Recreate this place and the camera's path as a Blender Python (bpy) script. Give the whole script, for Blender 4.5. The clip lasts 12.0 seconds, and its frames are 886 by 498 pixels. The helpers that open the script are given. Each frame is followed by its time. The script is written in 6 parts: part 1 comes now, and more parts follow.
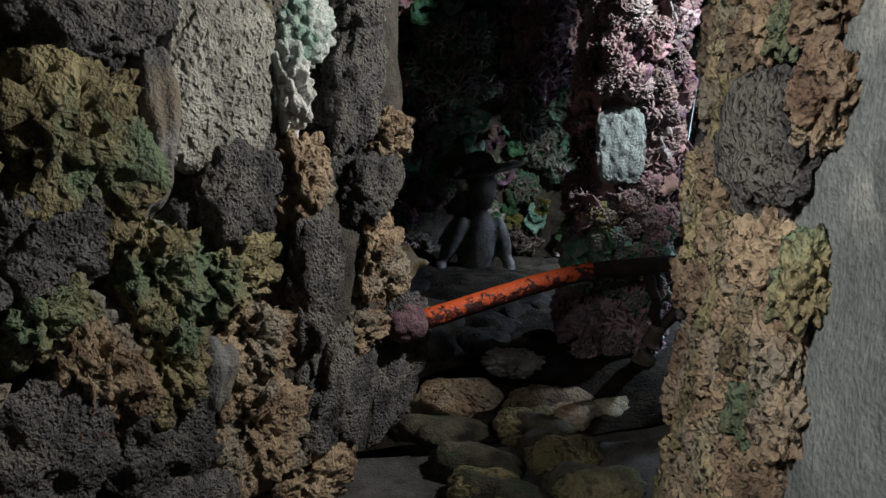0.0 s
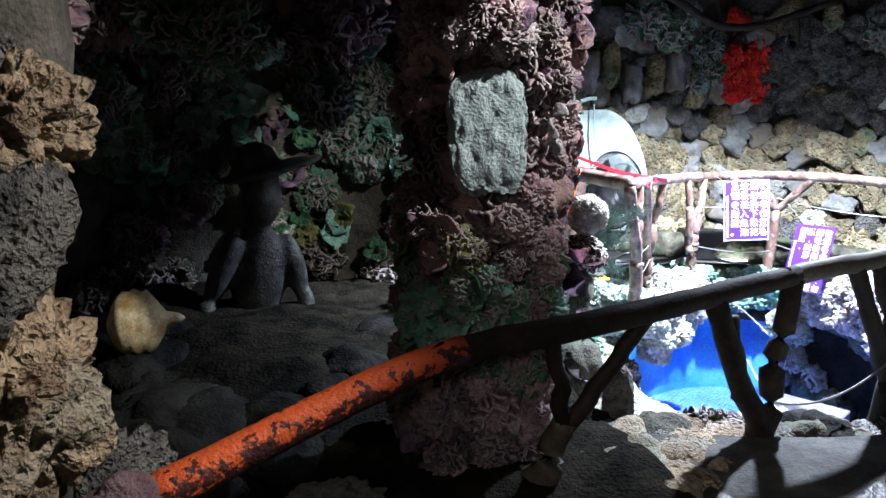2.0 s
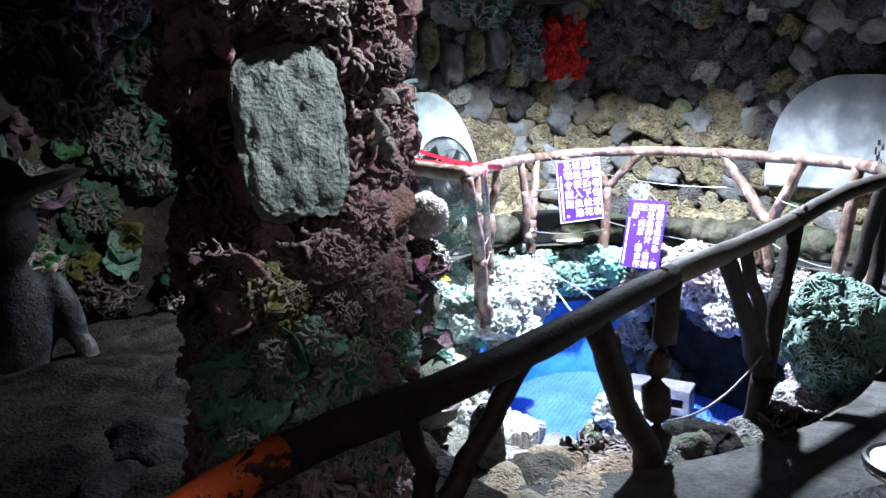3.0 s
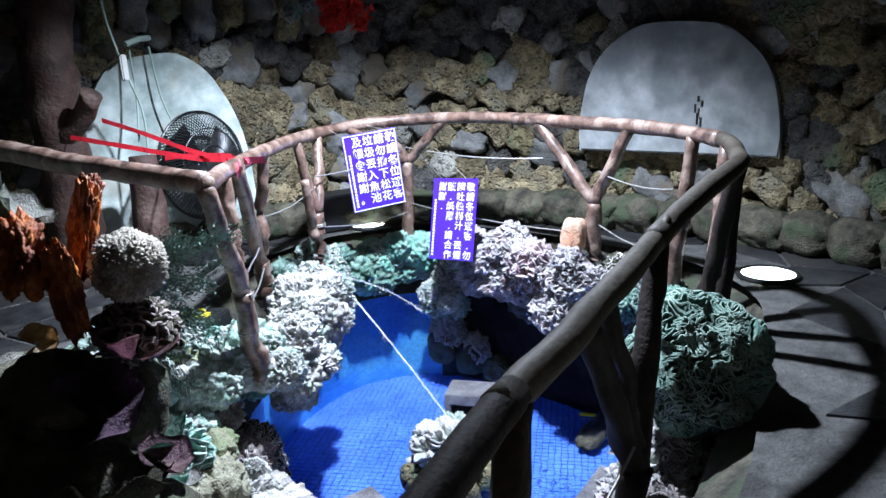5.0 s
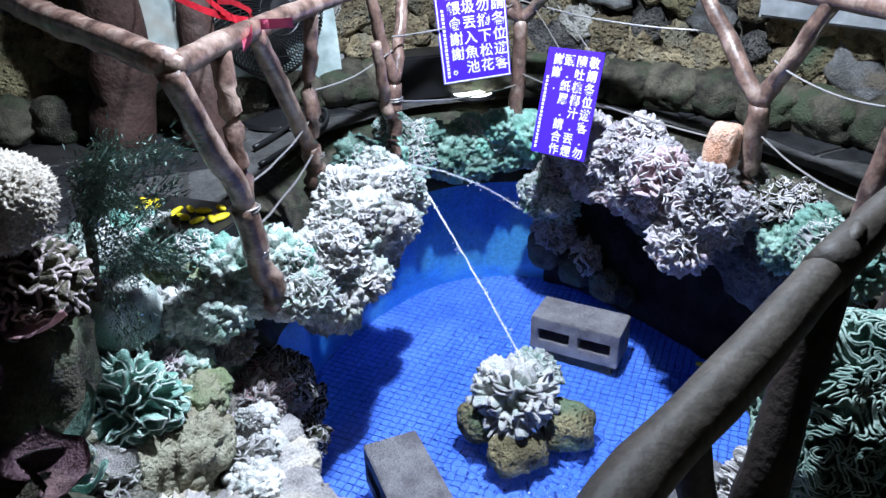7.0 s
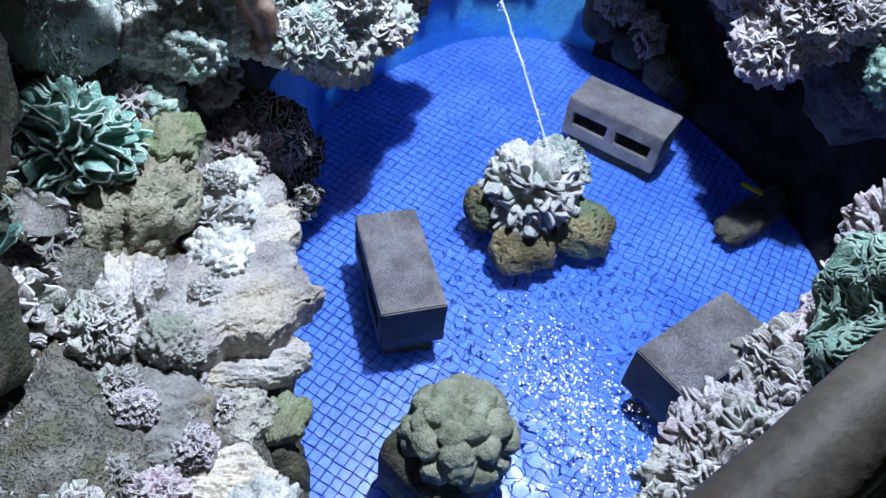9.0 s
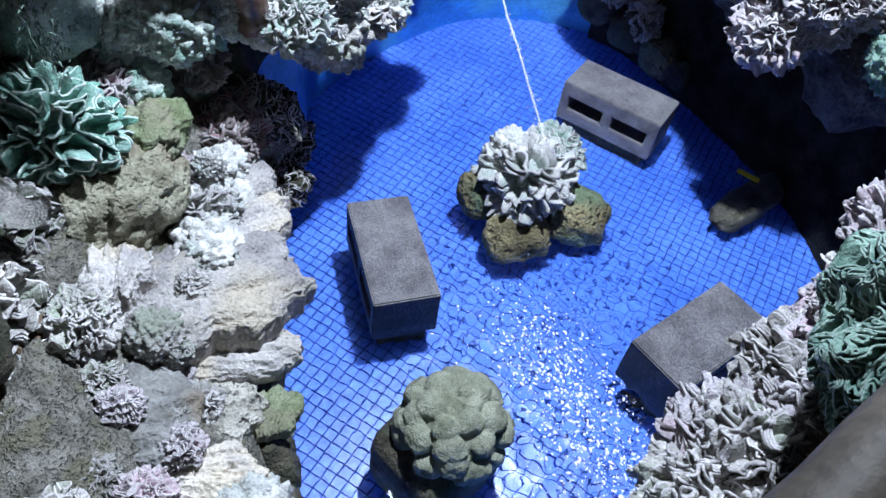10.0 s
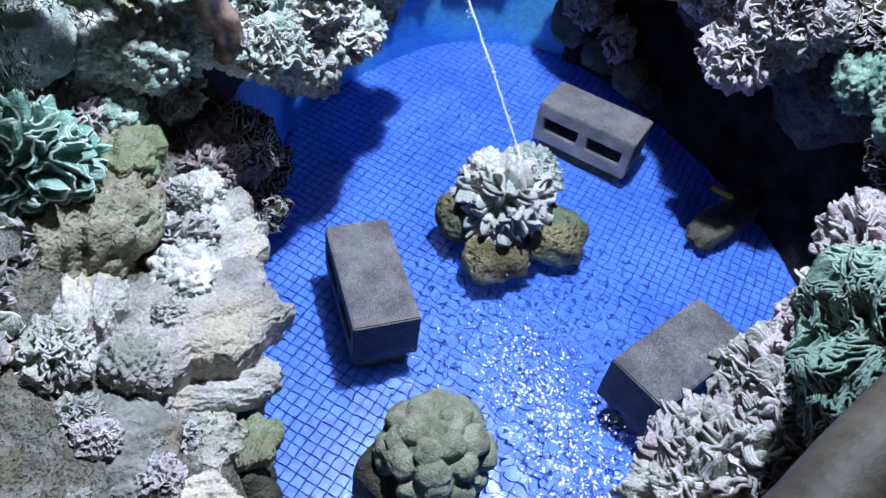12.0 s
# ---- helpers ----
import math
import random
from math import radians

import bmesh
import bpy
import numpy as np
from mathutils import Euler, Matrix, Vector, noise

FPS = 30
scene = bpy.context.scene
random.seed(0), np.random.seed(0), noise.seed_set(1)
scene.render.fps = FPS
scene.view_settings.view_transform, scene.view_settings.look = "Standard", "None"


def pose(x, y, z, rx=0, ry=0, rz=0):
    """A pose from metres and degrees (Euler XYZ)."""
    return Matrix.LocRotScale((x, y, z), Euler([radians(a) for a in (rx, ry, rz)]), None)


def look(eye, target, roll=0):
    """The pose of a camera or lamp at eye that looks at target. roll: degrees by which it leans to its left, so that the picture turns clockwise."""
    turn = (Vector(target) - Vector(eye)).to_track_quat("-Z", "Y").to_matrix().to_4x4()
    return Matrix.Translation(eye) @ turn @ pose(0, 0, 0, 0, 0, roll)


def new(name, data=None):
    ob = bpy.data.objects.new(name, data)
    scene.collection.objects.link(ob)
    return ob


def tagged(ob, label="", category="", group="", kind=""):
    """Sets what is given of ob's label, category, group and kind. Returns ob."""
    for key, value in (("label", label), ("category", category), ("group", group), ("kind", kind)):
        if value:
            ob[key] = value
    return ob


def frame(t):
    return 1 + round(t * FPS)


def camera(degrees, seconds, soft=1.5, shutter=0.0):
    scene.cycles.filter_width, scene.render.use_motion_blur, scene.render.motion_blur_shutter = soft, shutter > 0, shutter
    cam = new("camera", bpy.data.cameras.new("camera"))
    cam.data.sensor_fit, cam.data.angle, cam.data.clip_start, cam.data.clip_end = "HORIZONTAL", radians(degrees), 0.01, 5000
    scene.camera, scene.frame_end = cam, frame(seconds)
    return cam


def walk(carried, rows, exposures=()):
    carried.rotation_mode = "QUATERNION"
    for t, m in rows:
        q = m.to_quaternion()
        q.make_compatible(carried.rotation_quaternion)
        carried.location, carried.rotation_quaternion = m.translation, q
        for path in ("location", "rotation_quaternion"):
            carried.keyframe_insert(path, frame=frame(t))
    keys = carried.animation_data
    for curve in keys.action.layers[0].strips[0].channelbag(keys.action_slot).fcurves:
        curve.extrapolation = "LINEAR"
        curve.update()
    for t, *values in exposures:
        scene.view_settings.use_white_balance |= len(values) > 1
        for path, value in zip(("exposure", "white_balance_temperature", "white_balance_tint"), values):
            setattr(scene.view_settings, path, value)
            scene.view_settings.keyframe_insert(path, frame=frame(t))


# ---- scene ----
cam = camera(63.0, 12.0)
PATH = [
    (0, (-0.192, -0.925, 1.686), (-0.21, 1.052, 1.384), 3.2),
    (0.5, (-0.231, -0.7, 1.675), (-0.006, 1.265, 1.381), 3.2),
    (1, (-0.202, -0.318, 1.681), (-0.015, 1.649, 1.375), 2.7),
    (1.5, (-0.194, 0.023, 1.681), (0.143, 1.97, 1.377), 3.7),
    (2, (-0.142, 0.34, 1.69), (0.423, 2.233, 1.378), 2.4),
    (2.5, (-0.022, 0.601, 1.714), (0.671, 2.448, 1.384), 0.1),
    (3, (0.049, 0.799, 1.717), (1.041, 2.501, 1.372), -0.8),
    (3.5, (0.148, 0.969, 1.723), (1.393, 2.489, 1.35), -1.2),
    (5.3, (0.84, 1.525, 1.841), (2.213, 2.887, 1.331), -2.6),
    (5.5, (0.944, 1.572, 1.853), (2.192, 3.049, 1.343), -2.4),
    (5.9, (1.121, 1.634, 1.866), (2.313, 3.146, 1.326), -0.8),
    (6, (1.147, 1.679, 1.867), (2.343, 3.181, 1.308), -0.6),
    (6.5, (1.272, 1.792, 1.869), (2.432, 3.266, 1.174), 0.2),
    (6.8, (1.354, 1.834, 1.858), (2.345, 3.354, 1.018), -2.2),
    (7, (1.399, 1.834, 1.84), (2.337, 3.345, 0.924), -1.4),
    (7.2, (1.46, 1.83, 1.825), (2.345, 3.329, 0.841), -0.3),
    (7.5, (1.507, 1.855, 1.824), (2.337, 3.319, 0.743), 1.1),
    (7.7, (1.572, 1.876, 1.818), (2.34, 3.315, 0.66), 1.4),
    (9.5, (1.6, 2.163, 1.712), (2.288, 3.269, 0.2), 9.0),
    (10, (1.607, 2.163, 1.717), (2.307, 3.262, 0.205), 9.3),
    (10.5, (1.601, 2.16, 1.715), (2.339, 3.267, 0.228), 10.0),
    (11, (1.603, 2.16, 1.721), (2.347, 3.271, 0.239), 10.0),
    (11.5, (1.607, 2.164, 1.721), (2.357, 3.279, 0.246), 9.9),
    (12, (1.611, 2.163, 1.72), (2.374, 3.279, 0.253), 9.6),
]
EXPOSURES = [(0.0, 1.65), (1.0, 1.85), (1.5, 1.9), (2.0, 1.8), (2.5, 1.6), (3.0, 1.42), (3.5, 1.25), (5.3, 0.12), (7.7, -0.15), (9.5, -0.3), (12.0, -0.3)]
walk(cam, [(t, look(eye, target, roll)) for t, eye, target, roll in PATH], EXPOSURES)

# ---- light ----
world = bpy.data.worlds.new("cave_air")
scene.world = world
world.use_nodes = True
world.node_tree.nodes["Background"].inputs[0].default_value = (0.5, 0.56, 0.62, 1)
world.node_tree.nodes["Background"].inputs[1].default_value = 0.035


def lamp(name, kind, place, target, power, colour, size, **more):
    data = bpy.data.lights.new(name, kind)
    data.energy, data.color = power, colour
    if kind == "AREA":
        data.shape, data.size = "DISK", size
    else:
        data.shadow_soft_size = size
    for key, value in more.items():
        if key == "cone":
            data.spot_size, data.spot_blend = radians(value[0]), value[1]
        if key == "spread":
            data.spread = radians(value)
    ob = new(name, data)
    ob.matrix_world = look(place, target)
    return ob


POND_LAMP = (2.66, 3.42, 3.0)
lamp("pond_spotlight", "SPOT", POND_LAMP, (2.55, 3.62, 0.0), 720, (0.8, 0.92, 1.12), 0.05, cone=(117, 0.75))
# Added unseen disc in the passage, aimed to brighten the door jamb.
lamp("entrance_daylight", "AREA", (-1.1, -1.1, 2.4), (0.4, 0.2, 1.5), 1.1, (1.0, 0.97, 0.93), 0.4, spread=52)
# Fill spot for the left wall; no lamp is known here.
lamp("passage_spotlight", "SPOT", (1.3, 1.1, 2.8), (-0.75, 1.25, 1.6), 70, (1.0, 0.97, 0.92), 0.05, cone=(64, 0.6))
# Added fill for pillar and niche; its fitting is unseen.
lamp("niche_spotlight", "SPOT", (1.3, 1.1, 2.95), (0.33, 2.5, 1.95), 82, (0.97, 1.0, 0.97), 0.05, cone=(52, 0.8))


# ---- materials ----
def rgb(c):
    return (*c, 1.0)


MATS = {}


def surface(name, dark, light, third=None, rough=0.85, scale=6.0, bump=0.5, fine=90.0, pits=0.0, pit_scale=40.0, spread=0.25, metal=0.0, spec=0.4, coat=0.0, contrast=0.25, depth=0.014):
    """Mottled mineral surface: two colours by a broad noise, a third in patches, object-to-object spread, grain and pits as bump."""
    m = bpy.data.materials.new(name)
    m.use_nodes = True
    nt = m.node_tree
    n, l = nt.nodes, nt.links
    b = n["Principled BSDF"]
    b.inputs["Roughness"].default_value = rough
    b.inputs["Metallic"].default_value = metal
    b.inputs["Specular IOR Level"].default_value = spec
    b.inputs["Coat Weight"].default_value = coat
    b.inputs["Coat Roughness"].default_value = 0.15
    tc = n.new("ShaderNodeTexCoord")
    info = n.new("ShaderNodeObjectInfo")
    shift = n.new("ShaderNodeVectorMath")
    shift.operation = "MULTIPLY_ADD"
    geo = n.new("ShaderNodeNewGeometry")
    l.new(info.outputs["Random"], shift.inputs[0])
    shift.inputs[1].default_value = (37, 91, 53)
    l.new(geo.outputs["Position"], shift.inputs[2])
    broad = n.new("ShaderNodeTexNoise")
    broad.inputs["Scale"].default_value, broad.inputs["Detail"].default_value, broad.inputs["Roughness"].default_value = scale, 8, 0.65
    l.new(shift.outputs[0], broad.inputs["Vector"])
    ramp = n.new("ShaderNodeValToRGB")
    ramp.color_ramp.elements[0].position, ramp.color_ramp.elements[1].position = 0.5 - contrast / 2, 0.5 + contrast / 2
    ramp.color_ramp.elements[0].color, ramp.color_ramp.elements[1].color = rgb(dark), rgb(light)
    l.new(broad.outputs["Fac"], ramp.inputs[0])
    colour = ramp.outputs[0]
    if third:
        patch = n.new("ShaderNodeTexNoise")
        patch.inputs["Scale"].default_value, patch.inputs["Detail"].default_value = scale * 0.6, 5
        add = n.new("ShaderNodeVectorMath")
        add.inputs[1].default_value = (11.3, 4.7, 8.1)
        l.new(shift.outputs[0], add.inputs[0])
        l.new(add.outputs[0], patch.inputs["Vector"])
        edge = n.new("ShaderNodeMapRange")
        edge.inputs[1].default_value, edge.inputs[2].default_value = 0.5, 0.62
        l.new(patch.outputs["Fac"], edge.inputs[0])
        mix = n.new("ShaderNodeMix")
        mix.data_type = "RGBA"
        l.new(edge.outputs[0], mix.inputs[0])
        l.new(colour, mix.inputs[6])
        mix.inputs[7].default_value = rgb(third)
        colour = mix.outputs[2]
    grain = n.new("ShaderNodeTexNoise")
    grain.inputs["Scale"].default_value, grain.inputs["Detail"].default_value = fine, 6
    l.new(shift.outputs[0], grain.inputs["Vector"])
    vary = n.new("ShaderNodeHueSaturation")
    value = n.new("ShaderNodeMapRange")
    value.inputs[3].default_value, value.inputs[4].default_value = 1 - spread, 1 + spread
    l.new(info.outputs["Random"], value.inputs[0])
    speck = n.new("ShaderNodeMapRange")
    speck.inputs[1].default_value, speck.inputs[2].default_value = 0.25, 0.75
    speck.inputs[3].default_value, speck.inputs[4].default_value = 0.72, 1.28
    l.new(grain.outputs["Fac"], speck.inputs[0])
    both = n.new("ShaderNodeMath")
    both.operation = "MULTIPLY"
    l.new(value.outputs[0], both.inputs[0])
    l.new(speck.outputs[0], both.inputs[1])
    l.new(both.outputs[0], vary.inputs["Value"])
    l.new(colour, vary.inputs["Color"])
    l.new(vary.outputs[0], b.inputs["Base Color"])
    bp = n.new("ShaderNodeBump")
    bp.inputs["Strength"].default_value, bp.inputs["Distance"].default_value = bump, depth
    height = grain.outputs["Fac"]
    mid = n.new("ShaderNodeTexNoise")
    mid.inputs["Scale"].default_value, mid.inputs["Detail"].default_value = fine * 0.3, 5
    l.new(shift.outputs[0], mid.inputs["Vector"])
    tot = n.new("ShaderNodeMath")
    tot.operation = "ADD"
    l.new(height, tot.inputs[0])
    l.new(mid.outputs["Fac"], tot.inputs[1])
    height = tot.outputs[0]
    if pits:
        vor = n.new("ShaderNodeTexVoronoi")
        vor.inputs["Scale"].default_value = pit_scale
        wob = n.new("ShaderNodeVectorMath")
        wob.operation = "MULTIPLY_ADD"
        l.new(mid.outputs["Color"], wob.inputs[0])
        wob.inputs[1].default_value = (0.03, 0.03, 0.03)
        l.new(shift.outputs[0], wob.inputs[2])
        l.new(wob.outputs[0], vor.inputs["Vector"])
        hole = n.new("ShaderNodeMapRange")
        hole.inputs[1].default_value, hole.inputs[2].default_value = 0.1, 0.45
        hole.inputs[3].default_value, hole.inputs[4].default_value = -pits, 0.0
        l.new(vor.outputs["Distance"], hole.inputs[0])
        more = n.new("ShaderNodeMath")
        more.operation = "ADD"
        l.new(height, more.inputs[0])
        l.new(hole.outputs[0], more.inputs[1])
        height = more.outputs[0]
    l.new(height, bp.inputs["Height"])
    l.new(bp.outputs[0], b.inputs["Normal"])
    MATS[name] = m
    return m


def plain(name, colour, rough=0.5, metal=0.0, emit=0.0, trans=0.0, ior=1.45, spec=0.5):
    m = bpy.data.materials.new(name)
    m.use_nodes = True
    b = m.node_tree.nodes["Principled BSDF"]
    b.inputs["Base Color"].default_value = rgb(colour)
    b.inputs["Roughness"].default_value, b.inputs["Metallic"].default_value = rough, metal
    b.inputs["Transmission Weight"].default_value, b.inputs["IOR"].default_value = trans, ior
    b.inputs["Specular IOR Level"].default_value = spec
    if emit:
        b.inputs["Emission Color"].default_value, b.inputs["Emission Strength"].default_value = rgb(colour), emit
    MATS[name] = m
    return m


def chipped_paint():
    """Orange paint over maroon, worn through in chips, with more orange on upward-facing parts."""
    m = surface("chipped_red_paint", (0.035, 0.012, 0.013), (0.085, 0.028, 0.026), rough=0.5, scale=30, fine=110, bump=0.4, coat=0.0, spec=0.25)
    nt = m.node_tree
    n, l = nt.nodes, nt.links
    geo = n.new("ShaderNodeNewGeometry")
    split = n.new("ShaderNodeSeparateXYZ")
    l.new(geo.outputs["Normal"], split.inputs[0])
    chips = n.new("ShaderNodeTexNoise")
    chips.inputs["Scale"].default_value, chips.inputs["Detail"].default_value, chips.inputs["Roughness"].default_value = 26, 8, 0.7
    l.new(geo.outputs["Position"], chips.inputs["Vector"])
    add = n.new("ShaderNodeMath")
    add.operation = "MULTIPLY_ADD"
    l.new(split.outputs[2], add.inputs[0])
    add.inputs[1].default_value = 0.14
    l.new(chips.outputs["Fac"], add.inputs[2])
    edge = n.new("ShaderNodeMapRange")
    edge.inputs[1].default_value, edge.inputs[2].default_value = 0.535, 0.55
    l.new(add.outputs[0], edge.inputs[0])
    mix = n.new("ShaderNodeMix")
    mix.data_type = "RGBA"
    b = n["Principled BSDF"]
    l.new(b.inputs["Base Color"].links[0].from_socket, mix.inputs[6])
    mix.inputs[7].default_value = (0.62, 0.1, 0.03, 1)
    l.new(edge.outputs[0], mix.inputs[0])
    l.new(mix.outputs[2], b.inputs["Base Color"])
    return m


LAVA = surface("lava_rock", (0.04, 0.039, 0.04), (0.17, 0.165, 0.16), (0.2, 0.19, 0.17), rough=0.8, scale=11, pits=1.6, pit_scale=60, fine=130, bump=1.0, depth=0.03)
TAN = surface("tan_limestone", (0.17, 0.13, 0.075), (0.5, 0.41, 0.25), (0.3, 0.27, 0.19), rough=0.9, scale=11, pits=1.2, pit_scale=38, fine=110, bump=1.0, depth=0.03, spread=0.4)
RUST = surface("brown_limestone", (0.14, 0.09, 0.06), (0.42, 0.32, 0.21), (0.25, 0.22, 0.17), rough=0.9, scale=7, pits=1.3, pit_scale=38, fine=110, bump=0.9, depth=0.02)
OCHRE = surface("olive_limestone", (0.13, 0.11, 0.06), (0.36, 0.31, 0.17), (0.15, 0.2, 0.12), rough=0.9, scale=7, pits=1.2, pit_scale=36, fine=110, bump=0.9, depth=0.02)
PALE = surface("pale_pitted_stone", (0.3, 0.29, 0.25), (0.58, 0.56, 0.5), rough=0.9, scale=9, pits=1.6, pit_scale=42, fine=120, bump=0.9, depth=0.02)
GREY = surface("grey_stone", (0.12, 0.12, 0.115), (0.3, 0.3, 0.29), (0.2, 0.17, 0.13), rough=0.85, scale=8, fine=110, bump=0.6)
# Near-black: niche and undercut shade put into rock colour; also dark rim rocks.
SHADEROCK = surface("black_shade_rock", (0.006, 0.006, 0.006), (0.024, 0.023, 0.022), rough=0.9, scale=9, fine=90, bump=0.7, spec=0.08)
NICHESHADE = surface("niche_shade", (0.005, 0.0045, 0.004), (0.022, 0.019, 0.014), rough=0.95, scale=9, fine=80, bump=0.9, spec=0.05)
MORTAR = surface("dark_mortar", (0.035, 0.032, 0.028), (0.1, 0.09, 0.075), rough=0.95, scale=9, fine=100, bump=0.8)
PLASTER = surface("grey_plaster", (0.1, 0.115, 0.115), (0.3, 0.32, 0.31), (0.5, 0.5, 0.47), rough=0.85, scale=6, fine=120, bump=0.5, contrast=0.5)
WHITE = surface("bleached_coral", (0.42, 0.42, 0.4), (0.74, 0.74, 0.72), (0.42, 0.47, 0.44), rough=0.85, scale=14, fine=170, bump=0.6, spread=0.12)
MINT = surface("mint_coral", (0.27, 0.35, 0.31), (0.64, 0.68, 0.65), (0.25, 0.38, 0.32), rough=0.85, scale=13, fine=170, bump=0.7, spread=0.2)
TEAL = surface("teal_coral", (0.1, 0.24, 0.19), (0.3, 0.46, 0.4), (0.14, 0.34, 0.27), rough=0.8, scale=12, fine=170, bump=0.5)
LILAC = surface("lilac_coral", (0.26, 0.24, 0.26), (0.56, 0.52, 0.55), (0.48, 0.38, 0.42), rough=0.85, scale=12, fine=170, bump=0.6)
PINKISH = surface("pinkish_coral", (0.26, 0.18, 0.2), (0.5, 0.38, 0.42), rough=0.85, scale=12, fine=170, bump=0.6)
ASH = surface("ash_coral", (0.22, 0.21, 0.2), (0.54, 0.52, 0.5), (0.33, 0.36, 0.3), rough=0.9, scale=12, fine=170, bump=0.6)
MAUVE = surface("mauve_coral", (0.08, 0.04, 0.055), (0.42, 0.25, 0.3), (0.4, 0.26, 0.25), rough=0.8, scale=10, fine=150, bump=0.6)
PLUM = surface("plum_coral", (0.045, 0.026, 0.045), (0.22, 0.13, 0.2), (0.15, 0.11, 0.1), rough=0.8, scale=10, fine=150, bump=0.6)
FERN = surface("green_coral", (0.02, 0.07, 0.035), (0.09, 0.22, 0.11), (0.07, 0.2, 0.15), rough=0.75, scale=9, fine=150, bump=0.6)
NET = surface("dark_green_coral", (0.03, 0.09, 0.065), (0.24, 0.36, 0.3), (0.12, 0.24, 0.2), rough=0.8, scale=12, fine=150, bump=0.5)
LIME = surface("yellow_green_coral", (0.05, 0.06, 0.02), (0.19, 0.18, 0.05), (0.07, 0.1, 0.04), rough=0.8, scale=12, fine=150, bump=0.6)
CREST = surface("worn_coral_rim", (0.34, 0.325, 0.33), (0.6, 0.58, 0.58), rough=0.85, scale=14, fine=170, bump=0.4, spread=0.25)
WORN = surface("dull_coral_rim", (0.16, 0.13, 0.13), (0.36, 0.3, 0.3), rough=0.85, scale=12, fine=150, bump=0.4)
NETRIM = surface("pale_green_rim", (0.16, 0.25, 0.21), (0.34, 0.45, 0.39), rough=0.85, scale=12, fine=150, bump=0.4)
TEALRIM = surface("pale_teal_rim", (0.34, 0.46, 0.41), (0.62, 0.7, 0.66), rough=0.85, scale=12, fine=150, bump=0.4)
SHADEBLOCK = surface("shaded_wet_concrete", (0.012, 0.012, 0.014), (0.035, 0.034, 0.037), rough=0.5, scale=14, fine=200, bump=0.6, spread=0.05)
MOSS_SHADE = surface("mossy_shade_rock", (0.025, 0.022, 0.016), (0.11, 0.1, 0.07), (0.05, 0.065, 0.035), rough=0.8, scale=12, fine=130, bump=0.7)
OLIVE = surface("olive_grey_rock", (0.16, 0.15, 0.1), (0.42, 0.41, 0.31), (0.24, 0.19, 0.13), rough=0.9, scale=8, fine=130, bump=0.8, pits=0.8, pit_scale=60)
GREENTOP = surface("moss_stained_rock", (0.16, 0.22, 0.09), (0.4, 0.44, 0.3), (0.3, 0.29, 0.2), rough=0.9, scale=9, fine=150, bump=0.7)
BRAIN = surface("grey_green_coral", (0.2, 0.22, 0.15), (0.44, 0.46, 0.35), rough=0.9, scale=16, fine=240, bump=0.6, pits=0.4, pit_scale=190)
RED = surface("scarlet_coral", (0.55, 0.012, 0.01), (0.8, 0.03, 0.02), rough=0.6, scale=12, fine=150, bump=0.4)
ORANGE = surface("orange_stone", (0.36, 0.17, 0.1), (0.6, 0.42, 0.32), (0.46, 0.22, 0.13), rough=0.85, scale=12, fine=150, bump=0.7)
CONCH = surface("conch_shell", (0.42, 0.24, 0.1), (0.72, 0.6, 0.38), rough=0.45, scale=18, fine=120, bump=0.2)
AMBER = surface("amber_wood", (0.36, 0.08, 0.02), (0.62, 0.22, 0.06), (0.2, 0.05, 0.02), rough=0.5, scale=16, fine=120, bump=0.4)
SLAB = surface("sea_grey_cement", (0.19, 0.23, 0.24), (0.32, 0.37, 0.38), rough=0.9, scale=16, fine=120, bump=0.7)
MARBLE = surface("pale_green_marble", (0.27, 0.35, 0.33), (0.52, 0.58, 0.56), (0.42, 0.42, 0.37), rough=0.35, scale=4.5, fine=9, bump=0.03, contrast=0.3)
GRANITE = surface("pale_grey_marble", (0.27, 0.29, 0.3), (0.44, 0.46, 0.47), (0.22, 0.245, 0.26), rough=0.4, scale=4.0, fine=8, bump=0.03, contrast=0.3)
FLAG = surface("dark_flagstone", (0.01, 0.01, 0.011), (0.03, 0.031, 0.033), (0.042, 0.04, 0.038), rough=0.42, scale=4, fine=90, bump=0.35)
JOINT = surface("flagstone_joint", (0.03, 0.029, 0.028), (0.075, 0.073, 0.07), rough=0.9, scale=8, fine=120, bump=0.5)
BLOCK = surface("concrete_block", (0.19, 0.18, 0.195), (0.34, 0.33, 0.345), rough=0.9, scale=12, fine=260, bump=0.8, pits=0.9, pit_scale=190, spread=0.05)
POOL = surface("blue_pool_paint", (0.015, 0.13, 0.45), (0.03, 0.22, 0.62), (0.06, 0.27, 0.5), rough=0.4, scale=4, fine=60, bump=0.1, spread=0.02)
TILE = surface("blue_mosaic_tile", (0.055, 0.15, 0.6), (0.095, 0.22, 0.78), rough=0.25, scale=3, fine=50, bump=0.05, spread=0.06)
GROUT = surface("dark_blue_grout", (0.006, 0.03, 0.14), (0.012, 0.05, 0.22), rough=0.9, scale=8, fine=90, bump=0.3)
SAND = surface("shell_gravel", (0.13, 0.125, 0.105), (0.4, 0.385, 0.34), (0.22, 0.21, 0.15), rough=0.95, scale=22, fine=210, bump=1.0, pits=1.0, pit_scale=110, contrast=0.3, depth=0.01)
SHELLROCK = surface("striated_grey_rock", (0.34, 0.32, 0.32), (0.66, 0.63, 0.6), (0.6, 0.54, 0.44), rough=0.85, scale=7, fine=130, bump=0.7)
